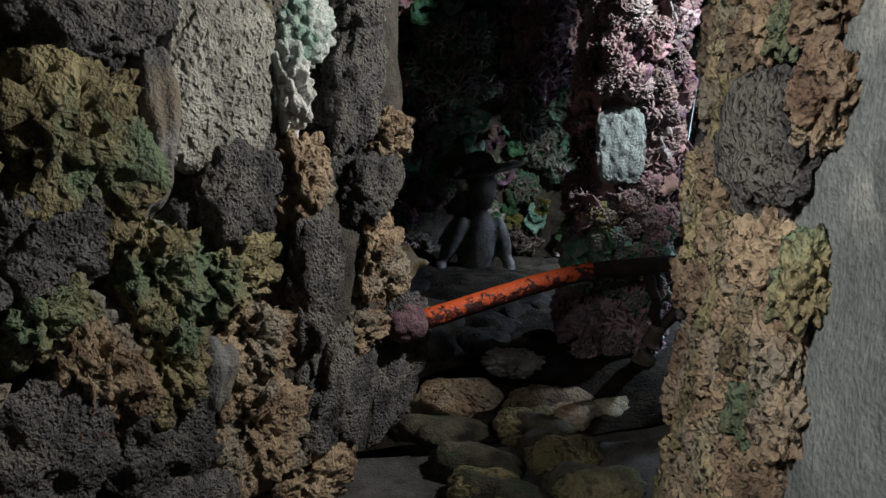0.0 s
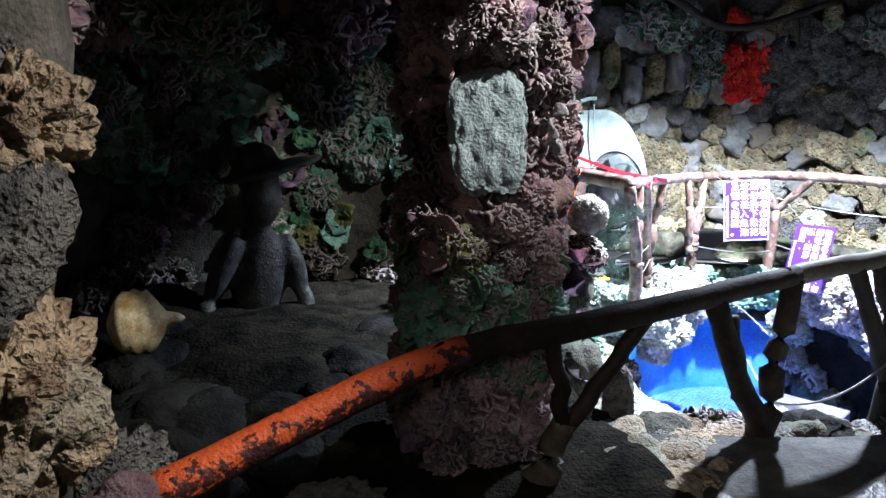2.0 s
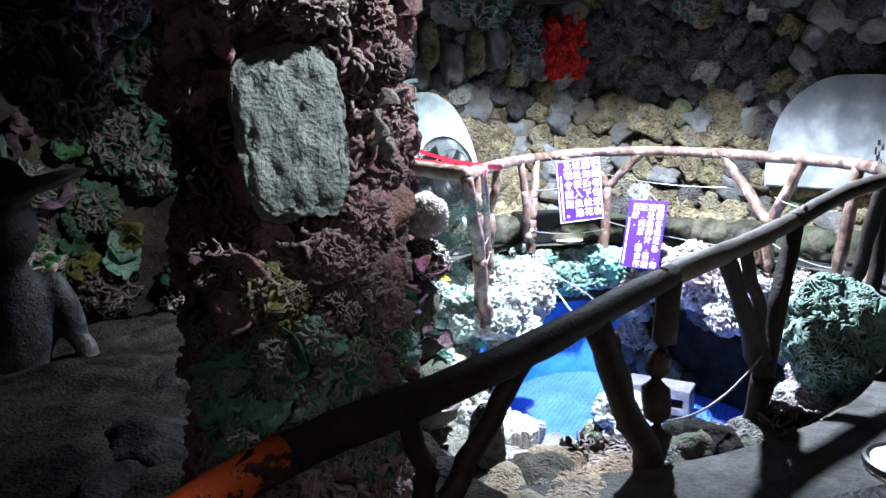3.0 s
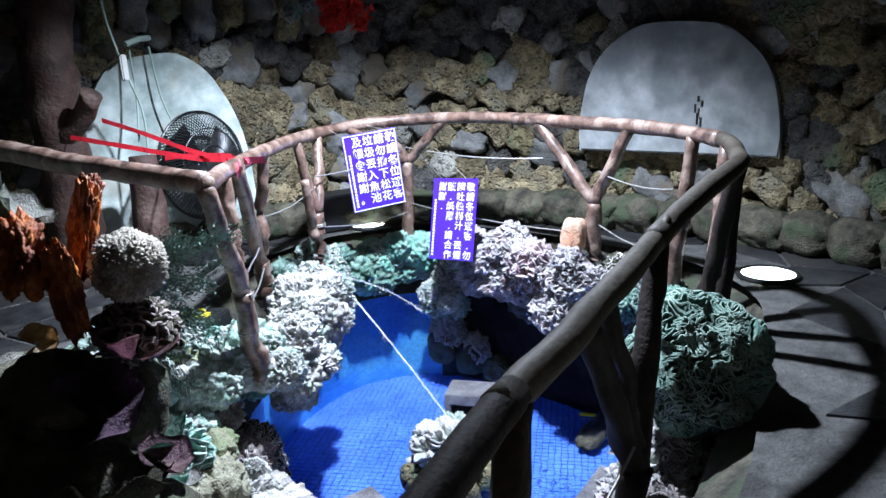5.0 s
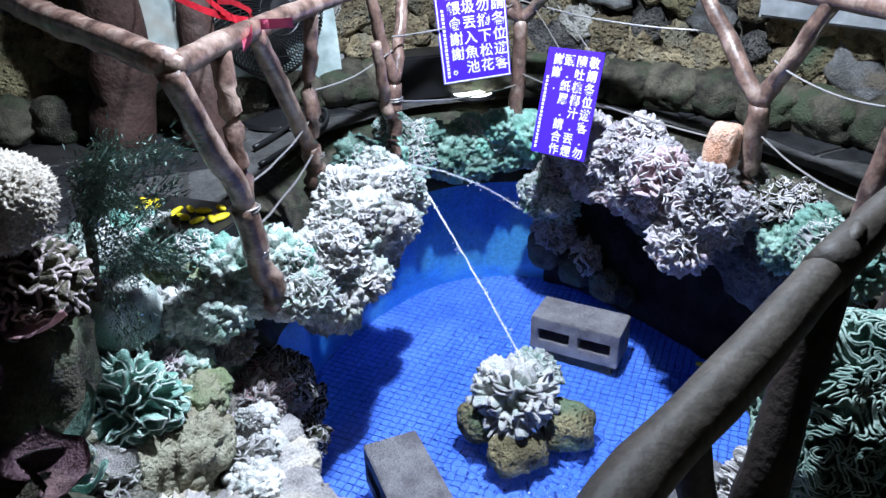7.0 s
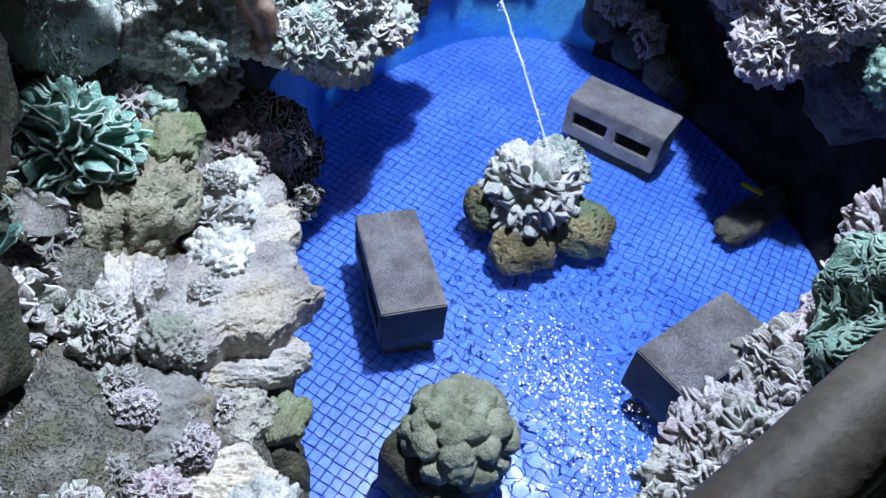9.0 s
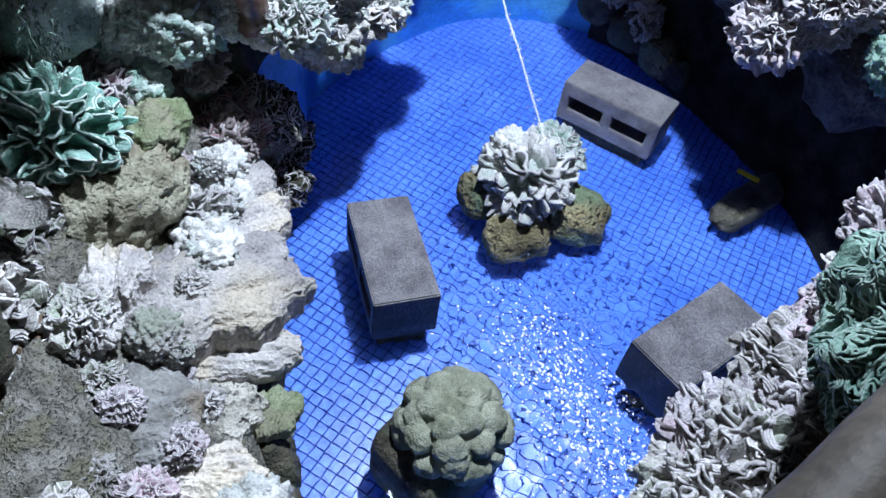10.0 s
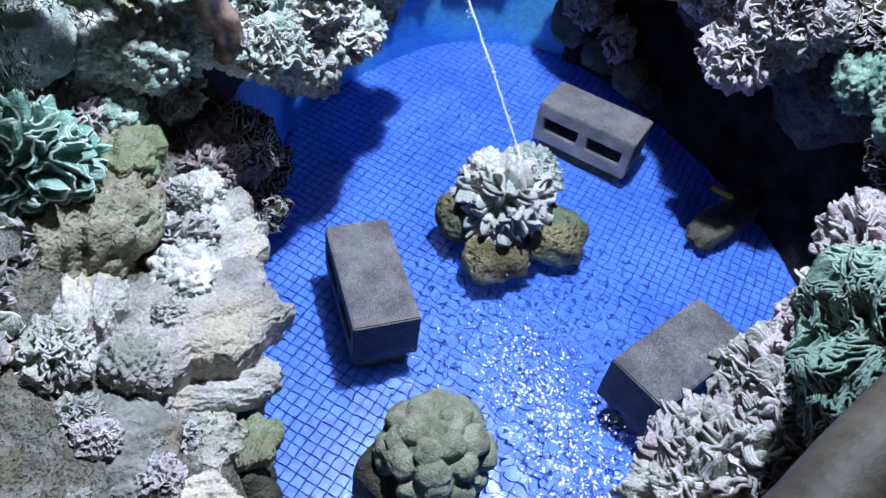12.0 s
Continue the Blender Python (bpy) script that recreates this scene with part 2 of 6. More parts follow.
BARK = surface("peeling_branch", (0.06, 0.035, 0.028), (0.22, 0.135, 0.105), (0.3, 0.215, 0.175), rough=0.42, scale=18, fine=110, bump=0.3, coat=0.45, spread=0.15, depth=0.006)
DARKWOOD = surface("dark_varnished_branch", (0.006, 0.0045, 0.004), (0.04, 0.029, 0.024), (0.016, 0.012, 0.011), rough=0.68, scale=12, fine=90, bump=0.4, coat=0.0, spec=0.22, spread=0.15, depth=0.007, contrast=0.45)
GREYWOOD = surface("grey_weathered_branch", (0.02, 0.017, 0.013), (0.1, 0.085, 0.068), (0.045, 0.034, 0.026), rough=0.6, scale=9, fine=90, bump=0.3, coat=0.0, spec=0.3, depth=0.005, contrast=0.5)
REDLOG = chipped_paint()
LUMP = surface("maroon_cement", (0.09, 0.05, 0.06), (0.16, 0.1, 0.115), rough=0.9, scale=14, fine=150, bump=0.7)
TRUNKWOOD = surface("reddish_trunk", (0.02, 0.012, 0.01), (0.1, 0.05, 0.04), (0.13, 0.085, 0.07), rough=0.7, scale=7, fine=60, bump=0.5, depth=0.01, contrast=0.45)
BRONZE = surface("grey_painted_statue", (0.02, 0.021, 0.022), (0.11, 0.115, 0.12), (0.045, 0.04, 0.037), rough=0.5, scale=12, fine=100, bump=0.4)
JUNIPER = surface("dusty_juniper", (0.06, 0.1, 0.085), (0.17, 0.25, 0.21), rough=0.9, scale=14, fine=90, bump=0.2)
FUZZ = surface("tan_crystal_coral", (0.24, 0.21, 0.17), (0.5, 0.46, 0.4), rough=0.8, scale=26, fine=200, bump=0.6)
BLACK = plain("black_plastic", (0.012, 0.012, 0.013), 0.4)
STEEL = plain("black_wire", (0.03, 0.03, 0.032), 0.35, 0.6)
SIGNBLUE = plain("violet_blue_board", (0.065, 0.02, 0.6), 0.35)
INK_GLINT = plain("white_lettering_and_glints", (0.86, 0.86, 0.88), 0.5)
RIBBON = plain("red_ribbon", (0.36, 0.008, 0.02), 0.6)
PINK = plain("pink_ribbon_end", (0.85, 0.18, 0.28), 0.6)
CORD = plain("pale_green_cord", (0.35, 0.45, 0.4), 0.6)
CREAM = plain("cream_plastic", (0.6, 0.6, 0.56), 0.5)
WIRE = plain("dull_wire", (0.42, 0.4, 0.38), 0.4, 0.7)
YELLOW = plain("yellow_leaf", (0.75, 0.62, 0.02), 0.6)
LIGHTDISC = plain("lit_lamp_glass", (0.92, 1.0, 0.96), 0.3, emit=5.0)
JET = plain("water_jet", (0.95, 0.97, 1.0), 0.08, trans=0.75, ior=1.33)


def water_material():
    m = plain("clear_water", (0.9, 0.95, 1.0), 0.015, trans=1.0, ior=1.33)
    nt = m.node_tree
    n, l = nt.nodes, nt.links
    geo = n.new("ShaderNodeNewGeometry")
    a = n.new("ShaderNodeTexNoise")
    a.inputs["Scale"].default_value, a.inputs["Detail"].default_value = 26, 4
    l.new(geo.outputs["Position"], a.inputs["Vector"])
    bp = n.new("ShaderNodeBump")
    bp.inputs["Strength"].default_value, bp.inputs["Distance"].default_value = 0.15, 0.01
    l.new(a.outputs["Fac"], bp.inputs["Height"])
    l.new(bp.outputs[0], n["Principled BSDF"].inputs["Normal"])
    return m


WATER = water_material()


# ---- geometry helpers ----
def hashed(i, j, k, seed):
    h = (i * 374761393 + j * 668265263 + k * 1274126177 + seed * 974634777) & 0xFFFFFFFF
    h = ((h ^ (h >> 13)) * 1274126177) & 0xFFFFFFFF
    return h ^ (h >> 16)


GRADS = np.array([[1, 1, 0], [-1, 1, 0], [1, -1, 0], [-1, -1, 0], [1, 0, 1], [-1, 0, 1], [1, 0, -1], [-1, 0, -1], [0, 1, 1], [0, -1, 1], [0, 1, -1], [0, -1, -1]], float)


def grad_noise(p, seed=0):
    """Gradient noise for an array of points, about -1 to 1."""
    base = np.floor(p).astype(np.int64)
    f = p - base
    u = f * f * f * (f * (f * 6 - 15) + 10)
    out = np.zeros(len(p))
    for dx in (0, 1):
        for dy in (0, 1):
            for dz in (0, 1):
                g = GRADS[hashed(base[:, 0] + dx, base[:, 1] + dy, base[:, 2] + dz, seed) % 12]
                d = (g * (f - (dx, dy, dz))).sum(1)
                w = np.abs(1 - dx - u[:, 0]) * np.abs(1 - dy - u[:, 1]) * np.abs(1 - dz - u[:, 2])
                out += d * w
    return out


def fractal(p, seed=0, octaves=4, gain=0.5):
    out, amp = np.zeros(len(p)), 1.0
    for o in range(octaves):
        out += amp * grad_noise(p * 2.0**o, seed + o * 17)
        amp *= gain
    return out


def cells(p, seed=0):
    """Distance to the nearest scattered point."""
    base = np.floor(p).astype(np.int64)
    best = np.full(len(p), 9.0)
    for dx in (-1, 0, 1):
        for dy in (-1, 0, 1):
            for dz in (-1, 0, 1):
                c = base + (dx, dy, dz)
                h = hashed(c[:, 0], c[:, 1], c[:, 2], seed)
                q = c + np.stack([(h & 255) / 255, (h >> 8 & 255) / 255, (h >> 16 & 255) / 255], 1)
                best = np.minimum(best, ((p - q) ** 2).sum(1))
    return np.sqrt(best)


SPHERES = {}


def sphere(sub):
    if sub not in SPHERES:
        bm = bmesh.new()
        bmesh.ops.create_icosphere(bm, subdivisions=sub, radius=1)
        SPHERES[sub] = (np.array([v.co[:] for v in bm.verts]), np.array([[v.index for v in f.verts] for f in bm.faces]))
        bm.free()
    return SPHERES[sub]


def mesh_from(name, verts, faces, material, smooth=True):
    me = bpy.data.meshes.new(name)
    verts, faces = np.asarray(verts, float), np.asarray(faces)
    k = faces.shape[1]
    me.vertices.add(len(verts))
    me.vertices.foreach_set("co", verts.ravel())
    me.loops.add(faces.size)
    me.loops.foreach_set("vertex_index", faces.ravel().astype(np.int32))
    me.polygons.add(len(faces))
    me.polygons.foreach_set("loop_start", np.arange(0, faces.size, k, dtype=np.int32))
    me.polygons.foreach_set("loop_total", np.full(len(faces), k, dtype=np.int32))
    me.update(calc_edges=True)
    me.validate()
    me.polygons.foreach_set("use_smooth", np.full(len(faces), smooth))
    me.materials.append(material)
    return me


def put(name, me, parent=None, m=None, label="", material=None):
    """One object on a mesh, under a thing or at top level."""
    ob = new(name, me)
    if m is not None:
        ob.matrix_world = m
    if parent is not None:
        ob.parent = parent
        ob.matrix_parent_inverse = parent.matrix_world.inverted()
    if label:
        ob["label"] = label
    if material is RED and len(me.materials) > 1:
        ob.material_slots[1].link = "OBJECT"
        ob.material_slots[1].material = material
    if material is not None and me.materials[0] != material:
        ob.material_slots[0].link = "OBJECT"
        ob.material_slots[0].material = material
    return ob


def part(name, bm, material, parent, label="", smooth=False):
    me = bpy.data.meshes.new(name)
    bmesh.ops.recalc_face_normals(bm, faces=bm.faces)
    bm.to_mesh(me)
    bm.free()
    me.materials.append(material)
    if smooth:
        me.polygons.foreach_set("use_smooth", np.full(len(me.polygons), True))
    return put(name, me, parent, None, label)


def thing(name, place, label, category, group="", kind=""):
    ob = new(name)
    ob.empty_display_size = 0.05
    ob.location = place
    bpy.context.view_layer.update()
    return tagged(ob, label, category, group, kind)


def turned(x, y, z, sx, sy, sz, rx=0, ry=0, rz=0):
    return Matrix.LocRotScale((x, y, z), Euler([radians(a) for a in (rx, ry, rz)]), (sx, sy, sz))


def rock_mesh(name, seed, material, sub=4, boxy=4.0, rough=0.16, pits=0.0, pit_freq=3.5):
    p, f = sphere(sub)
    q = p / (np.abs(p) ** boxy).sum(1)[:, None] ** (1 / boxy)
    q = q * 0.82
    d = rough * fractal(p * 1.3 + seed * 7.1, seed, 3) + rough * 0.3 * fractal(p * 4.5 + seed, seed + 5, 4, 0.55)
    if pits:
        warp = p + 0.12 * np.stack([grad_noise(p * 4 + k * 9.1, seed + k) for k in range(3)], 1)
        c = cells(warp * pit_freq, seed)
        d -= pits * np.clip((0.5 - c) / 0.35, 0, 1) ** 0.7
        c2 = cells(warp * pit_freq * 2.3, seed + 3)
        d -= pits * 0.45 * np.clip((0.45 - c2) / 0.3, 0, 1)
    return mesh_from(name, q + p * d[:, None], f, material)


def knob_mesh(name, seed, material, sub=5, freq=3.0, amp=0.3):
    """Cauliflower coral: knobs on knobs."""
    p, f = sphere(sub)
    c1, c2 = cells(p * freq + seed * 2.3, seed), cells(p * freq * 2.6 + seed, seed + 9)
    r = 0.68 * (1 + 0.2 * fractal(p * 1.2 + seed, seed + 3, 2)) + amp * np.sqrt(np.clip(1 - c1 / 0.75, 0, 1)) + amp * 0.45 * np.sqrt(np.clip(1 - c2 / 0.75, 0, 1))
    r += 0.02 * grad_noise(p * 22, seed + 4)
    return mesh_from(name, p * r[:, None], f, material)


def brain_mesh(name, seed, material, sub=5, freq=7.0, amp=0.05):
    p, f = sphere(sub)
    warp = p + 0.1 * np.stack([grad_noise(p * 3 + k * 5.3, seed + 31 * k) for k in range(3)], 1)
    a = grad_noise(warp * freq, seed)
    r = 0.92 + 0.08 * fractal(p * 1.4 + seed, seed + 3, 3) + amp * np.cos(a * 14)
    return mesh_from(name, p * r[:, None], f, material)


def frill_mesh(name, seed, material, leaves=4):
    """A cluster of wavy leaves with thick rounded lips, joined at the foot."""
    r = random.Random(seed)
    verts, faces = [], []
    for k in range(leaves):
        rows, cols = 4, 26
        size = r.uniform(0.6, 0.95)
        steep = r.uniform(0.25, 0.9)
        start, span = r.uniform(0, 6.28), r.uniform(2.6, 4.6)
        waves, turn, away = r.uniform(2.5, 4.2), r.uniform(0, 6), r.uniform(0.0, 0.4)
        cx, cy = away * math.cos(start + span / 2), away * math.sin(start + span / 2)
        up = r.uniform(-0.05, 0.25)
        first = len(verts)
        profile = [(i / (rows - 1), 0.0) for i in range(rows)] + [(1.03, -0.07)] + [(1 - i / (rows - 1), -0.13) for i in range(rows - 1)]
        for s, side in profile:
            for j in range(cols):
                a = start + span * j / (cols - 1)
                edge = 1 + 0.3 * noise.noise((math.cos(a) * 1.7 + seed, math.sin(a) * 1.7, k * 1.3))
                rad = size * (0.08 + 0.92 * s) * edge
                wave = 0.26 * s * s * math.sin(waves * a + turn) + 0.07 * s * math.sin(2.1 * waves * a + turn * 2)
                tilt = a + 0.5 * wave
                lean = 1 - 0.3 * steep * s
                verts.append((cx + rad * math.cos(tilt) * lean, cy + rad * math.sin(tilt) * lean, up + steep * rad * 0.8 + wave * size + side))
        for i in range(len(profile) - 1):
            for j in range(cols - 1):
                q = first + i * cols + j
                faces.append((q, q + cols, q + cols + 1, q + 1))
    return mesh_from(name, verts, faces, material)


def ribbon_mesh(name, seed, material, crest, sub=6, freq=2.4, levels=(-0.28, 0.0, 0.28), base=0.6, height=0.32, thick=0.03, flop=0.1):
    """Ruffled coral: thin winding walls with worn pale rims, standing on a lumpy core."""
    p, f = sphere(sub)

    def field(q):
        w = q + 0.22 * np.stack([grad_noise(q * 2.3 + k * 5.3, seed + 31 * k) for k in range(3)], 1)
        return grad_noise(w * freq + seed * 3.7, seed) + 0.25 * grad_noise(w * freq * 2.1, seed + 5)

    a = field(p)
    edges = np.unique(np.sort(np.concatenate([f[:, [0, 1]], f[:, [1, 2]], f[:, [2, 0]]]), 1), axis=0)
    verts, faces, slots = [], [], []
    for level in levels:
        b = a - level
        cut = edges[b[edges[:, 0]] * b[edges[:, 1]] < 0]
        s = (b[cut[:, 0]] / (b[cut[:, 0]] - b[cut[:, 1]]))[:, None]
        q = p[cut[:, 0]] * (1 - s) + p[cut[:, 1]] * s
        q /= np.linalg.norm(q, axis=1)[:, None]
        h = 0.02
        g = np.stack([field(q + h * e) - field(q - h * e) for e in np.eye(3)], 1)
        g -= q * (g * q).sum(1)[:, None]
        g /= np.linalg.norm(g, axis=1)[:, None] + 1e-6
        lump = (1 + 0.28 * fractal(q * 1.3 + seed, seed + 3, 3))[:, None]
        rise = height * (0.8 + 0.5 * grad_noise(q * 4 + seed, seed + 7))[:, None]
        bend = flop * np.stack([grad_noise(q * 4.5 + k * 3.3 + seed, seed + 41 + k) for k in range(3)], 1)
        first = sum(len(v) for v in verts)
        ring = []
        for off, up, lean in ((-1.5, -0.12, 0), (-1.0, 0.55, 0.5), (-0.8, 1.0, 1), (0.8, 1.0, 1), (1.0, 0.55, 0.5), (1.5, -0.12, 0)):
            ring.append(q * (base * lump + rise * up) + g * thick * off + bend * lean)
        verts.append(np.stack(ring, 1).reshape(-1, 3))
        where = {tuple(e): first + 6 * k for k, e in enumerate(cut.tolist())}
        signs = b[f] > 0
        for tri in f[(signs.any(1)) & (~signs.all(1))].tolist():
            ends = [where[key] for key in (tuple(sorted((tri[k], tri[(k + 1) % 3]))) for k in range(3)) if key in where]
            if len(ends) == 2:
                u, v = ends
                for k in range(5):
                    faces.append((u + k, u + k + 1, v + k + 1, v + k))
                    slots.append(1 if k == 2 else 0)
    core, tri = sphere(4)
    first = sum(len(v) for v in verts)
    verts.append(core * (base * (1 + 0.28 * fractal(core * 1.3 + seed, seed + 3, 3)))[:, None])
    faces += [tuple(t) for t in (tri + first).tolist()]
    slots += [0] * len(tri)
    me = bpy.data.meshes.new(name)
    me.from_pydata(np.concatenate(verts).tolist(), [], faces)
    me.materials.append(material)
    me.materials.append(crest)
    me.polygons.foreach_set("material_index", slots)
    me.polygons.foreach_set("use_smooth", np.full(len(faces), True))
    bm = bmesh.new()
    bm.from_mesh(me)
    bmesh.ops.recalc_face_normals(bm, faces=bm.faces)
    bm.to_mesh(me)
    bm.free()
    return me


def facing(x, y, z, r, out, roll, lean=(0, 0)):
    """A pose whose own z axis points the way of out."""
    turn = Vector(out).to_track_quat("Z", "Y").to_matrix().to_4x4() @ Euler((radians(lean[0]), radians(lean[1]), radians(roll))).to_matrix().to_4x4()
    return Matrix.Translation((x, y, z)) @ turn @ Matrix.Diagonal((r, r, r, 1))


def tube(bm, points, radii, sides=10, knobbly=0.0, seed=0):
    """A closed tube through points, with its own radius at each."""
    pts = [Vector(q) for q in points]
    rings = []
    for i, q in enumerate(pts):
        ahead = (pts[min(i + 1, len(pts) - 1)] - pts[max(i - 1, 0)]).normalized()
        side = ahead.cross(Vector((0, 0, 1)))
        if side.length < 0.2:
            side = ahead.cross(Vector((1, 0, 0)))
        side.normalize()
        up = side.cross(ahead)
        ring = []
        for s in range(sides):
            a = 2 * math.pi * s / sides
            off = side * math.cos(a) + up * math.sin(a)
            r = radii[i] if hasattr(radii, "__len__") else radii
            if knobbly:
                r *= 1 + knobbly * noise.noise((q + off * 0.05) * 11 + Vector((seed, 0, 0))) + 0.6 * knobbly * noise.noise((q + off * 0.03) * 31 + Vector((seed, 3, 0)))
            ring.append(bm.verts.new(q + off * r))
        rings.append(ring)
    for a, b in zip(rings, rings[1:]):
        for s in range(sides):
            bm.faces.new((a[s], a[(s + 1) % sides], b[(s + 1) % sides], b[s]))
    bm.faces.new(rings[0][::-1])
    bm.faces.new(rings[-1])
    return bm


def curve_points(points, step=0.05):
    """Points of a smooth curve (Catmull-Rom) through the given ones."""
    p = np.array(points, float)
    q = np.vstack([2 * p[0] - p[1], p, 2 * p[-1] - p[-2]])
    out = []
    for i in range(1, len(q) - 2):
        n = max(2, int(np.linalg.norm(q[i + 1] - q[i]) / step))
        for s in np.arange(n) / n:
            out.append(0.5 * (2 * q[i] + (q[i + 1] - q[i - 1]) * s + (2 * q[i - 1] - 5 * q[i] + 4 * q[i + 1] - q[i + 2]) * s**2 + (3 * q[i] - q[i - 1] - 3 * q[i + 1] + q[i + 2]) * s**3))
    out.append(p[-1])
    return np.array(out)


def box_into(bm, centre, size, rz=0.0, bevel=0.0):
    made = bmesh.ops.create_cube(bm, size=1, matrix=Matrix.LocRotScale(centre, Euler((0, 0, radians(rz))), size))
    if bevel:
        edges = list({e for v in made["verts"] for e in v.link_edges})
        bmesh.ops.bevel(bm, geom=edges, offset=bevel, segments=2, affect="EDGES")
    return bm


# ---- shared rocks and corals ----
rng = random.Random(5)
FLOOR, WATER_Z, BED = 0.845, 0.0, -0.16

STONES_LAVA = [rock_mesh("lava_stone", 11 + k, LAVA, 3, 6, 0.26, 0.14, 2.2) for k in range(6)]
STONES_TAN = [rock_mesh("tan_stone", 31 + k, TAN, 3, 6, 0.28, 0.26, 2.4) for k in range(6)]
BIG_LAVA = [rock_mesh("big_lava_stone", 51 + k, LAVA, 5, 3.6, 0.3, 0.09, 6.5) for k in range(4)]
BIG_TAN = [rock_mesh("big_brown_stone", 61 + k, RUST, 5, 3.0, 0.32, 0.36, 2.6 + 0.5 * k) for k in range(5)]
BIG_PALE = rock_mesh("big_pale_stone", 71, PALE, 6, 4.5, 0.1, 0.11, 7.0)
BOULDERS = [rock_mesh("boulder", 81 + k, GREY, 4, 2.6, 0.16) for k in range(3)]
RUFFLES = [ribbon_mesh("ruffled_coral", 101 + k, MAUVE, WORN, 5, 1.6 + 0.2 * k, (-0.25, 0.0, 0.25), 0.55, 0.42, 0.045, 0.16) for k in range(4)]
FINE_RUFFLES = [ribbon_mesh("fine_folded_coral", 121 + k, LILAC, CREST, 6, 2.2 + 0.25 * k, (-0.3, -0.08, 0.14, 0.36), 0.6, 0.33, 0.026, 0.18) for k in range(4)]
KNOBS = [knob_mesh("knobbly_coral", 141 + k, MINT, 5, 3.0 + 0.6 * k, 0.36) for k in range(3)]
FRILLS = [frill_mesh("frilled_coral", 201 + k, MAUVE) for k in range(6)]
FOLDS = [ribbon_mesh("folded_coral", 221 + k, LILAC, CREST, 6, 2.0 + 0.25 * k, (-0.34, -0.12, 0.1, 0.32), 0.6, 0.36, 0.024, 0.2) for k in range(4)]
BIGRUFFLE = ribbon_mesh("open_ruffled_coral", 171, TEAL, TEALRIM, 6, 2.7, (-0.16, 0.16), 0.6, 0.38, 0.02, 0.12)
BRAINS = brain_mesh("brain_coral", 181, MINT, 5)


# ---- pond plan ----
POOL_PLAN = [(1.66, 2.42), (1.7, 2.85), (1.75, 3.2), (1.85, 3.5), (1.98, 3.85), (2.15, 4.02), (2.28, 4.32), (2.6, 4.52), (3.1, 4.66), (3.5, 4.52), (3.72, 4.2), (3.78, 3.6), (3.72, 3.0), (3.45, 2.62), (2.95, 2.4), (2.2, 2.2), (1.85, 2.2), (1.66, 2.42)]
CENTRE = np.array([2.7, 3.4])
WALL_PLAN = [(0.2, 5.7), (0.95, 5.75), (1.6, 5.55), (2.4, 5.36), (3.2, 5.26), (3.8, 4.95), (4.28, 4.2), (4.5, 3.3), (4.48, 2.4), (4.25, 1.6), (3.7, 0.9), (2.6, 0.35), (1.3, 0.1), (0.62, 0.3)]


def radial(plan, n, centre):
    """The plan's outline seen from a centre, at n even angles."""
    pts = curve_points([(*q, 0) for q in plan], 0.03)[:, :2] - centre
    ang = np.unwrap(np.arctan2(pts[:, 1], pts[:, 0]))
    rad = np.hypot(*pts.T)
    order = np.argsort(ang % (2 * math.pi))
    a = np.linspace(0, 2 * math.pi, n, endpoint=False)
    r = np.interp(a, (ang % (2 * math.pi))[order], rad[order], period=2 * math.pi)
    return centre + np.stack([np.cos(a), np.sin(a)], 1) * r[:, None]


RING = radial(POOL_PLAN, 160, CENTRE)
FINE_RING = radial(POOL_PLAN, 360, CENTRE)


HOLE = radial([(1.0, 2.12), (0.95, 2.6), (0.95, 2.85), (0.95, 3.3), (1.1, 3.75), (1.7, 4.1), (2.1, 4.3), (2.5, 4.68), (3.1, 4.83), (3.6, 4.66), (3.85, 4.25), (3.92, 3.6), (3.85, 2.95), (3.53, 2.5), (2.97, 2.26), (2.2, 2.0), (1.6, 1.98), (1.0, 2.12)], 160, CENTRE)


def ground(x, y):
    """Height of the floor: level round the pond, sinking into the passage."""
    t = np.clip((2.3 - 0.7 * (np.asarray(x) + np.asarray(y))) / 2.0, 0, 1)
    return FLOOR - 0.004 - 0.34 * t * t * (3 - 2 * t)


def floor_mesh():
    n, verts, faces = len(RING), [], []
    way = (RING - CENTRE) / np.linalg.norm(RING - CENTRE, axis=1)[:, None]
    inner = HOLE
    for k in range(40):
        xy = inner + way * 6.5 * (k / 39) ** 1.4
        verts.append(np.column_stack([xy, ground(xy[:, 0], xy[:, 1]) + 0.004 * fractal(np.column_stack([xy, xy[:, 0]]) * 4, 2, 3)]))
    for k in range(39):
        for i in range(n):
            j = (i + 1) % n
            faces.append((k * n + i, k * n + j, (k + 1) * n + j, (k + 1) * n + i))
    return mesh_from("floor", np.concatenate(verts), faces, JOINT)


floor = put("floor", floor_mesh())
tagged(floor, "dark flagstone cave floor round a sunken pond", "floor", kind="structure")
def sunk_side(xy):
    """1 along the low left shore of the pond, 0 elsewhere."""
    return np.clip((2.02 - xy[:, 0]) / 0.08, 0, 1) * np.clip((3.75 - xy[:, 1]) / 0.1, 0, 1) * np.clip((xy[:, 1] - 2.25) / 0.05, 0, 1)


def rim_strip(name, rows, material):
    low = sunk_side(RING)
    n, verts, faces = len(RING), [], []
    for s, z, sunk in rows:
        verts.append(np.column_stack([CENTRE + (RING - CENTRE) * s, z + (sunk - z) * low]))
    for k in range(len(rows) - 1):
        for i in range(n):
            j = (i + 1) % n
            faces.append((k * n + i, k * n + j, (k + 1) * n + j, (k + 1) * n + i))
    return mesh_from(name, np.concatenate(verts), faces, material)


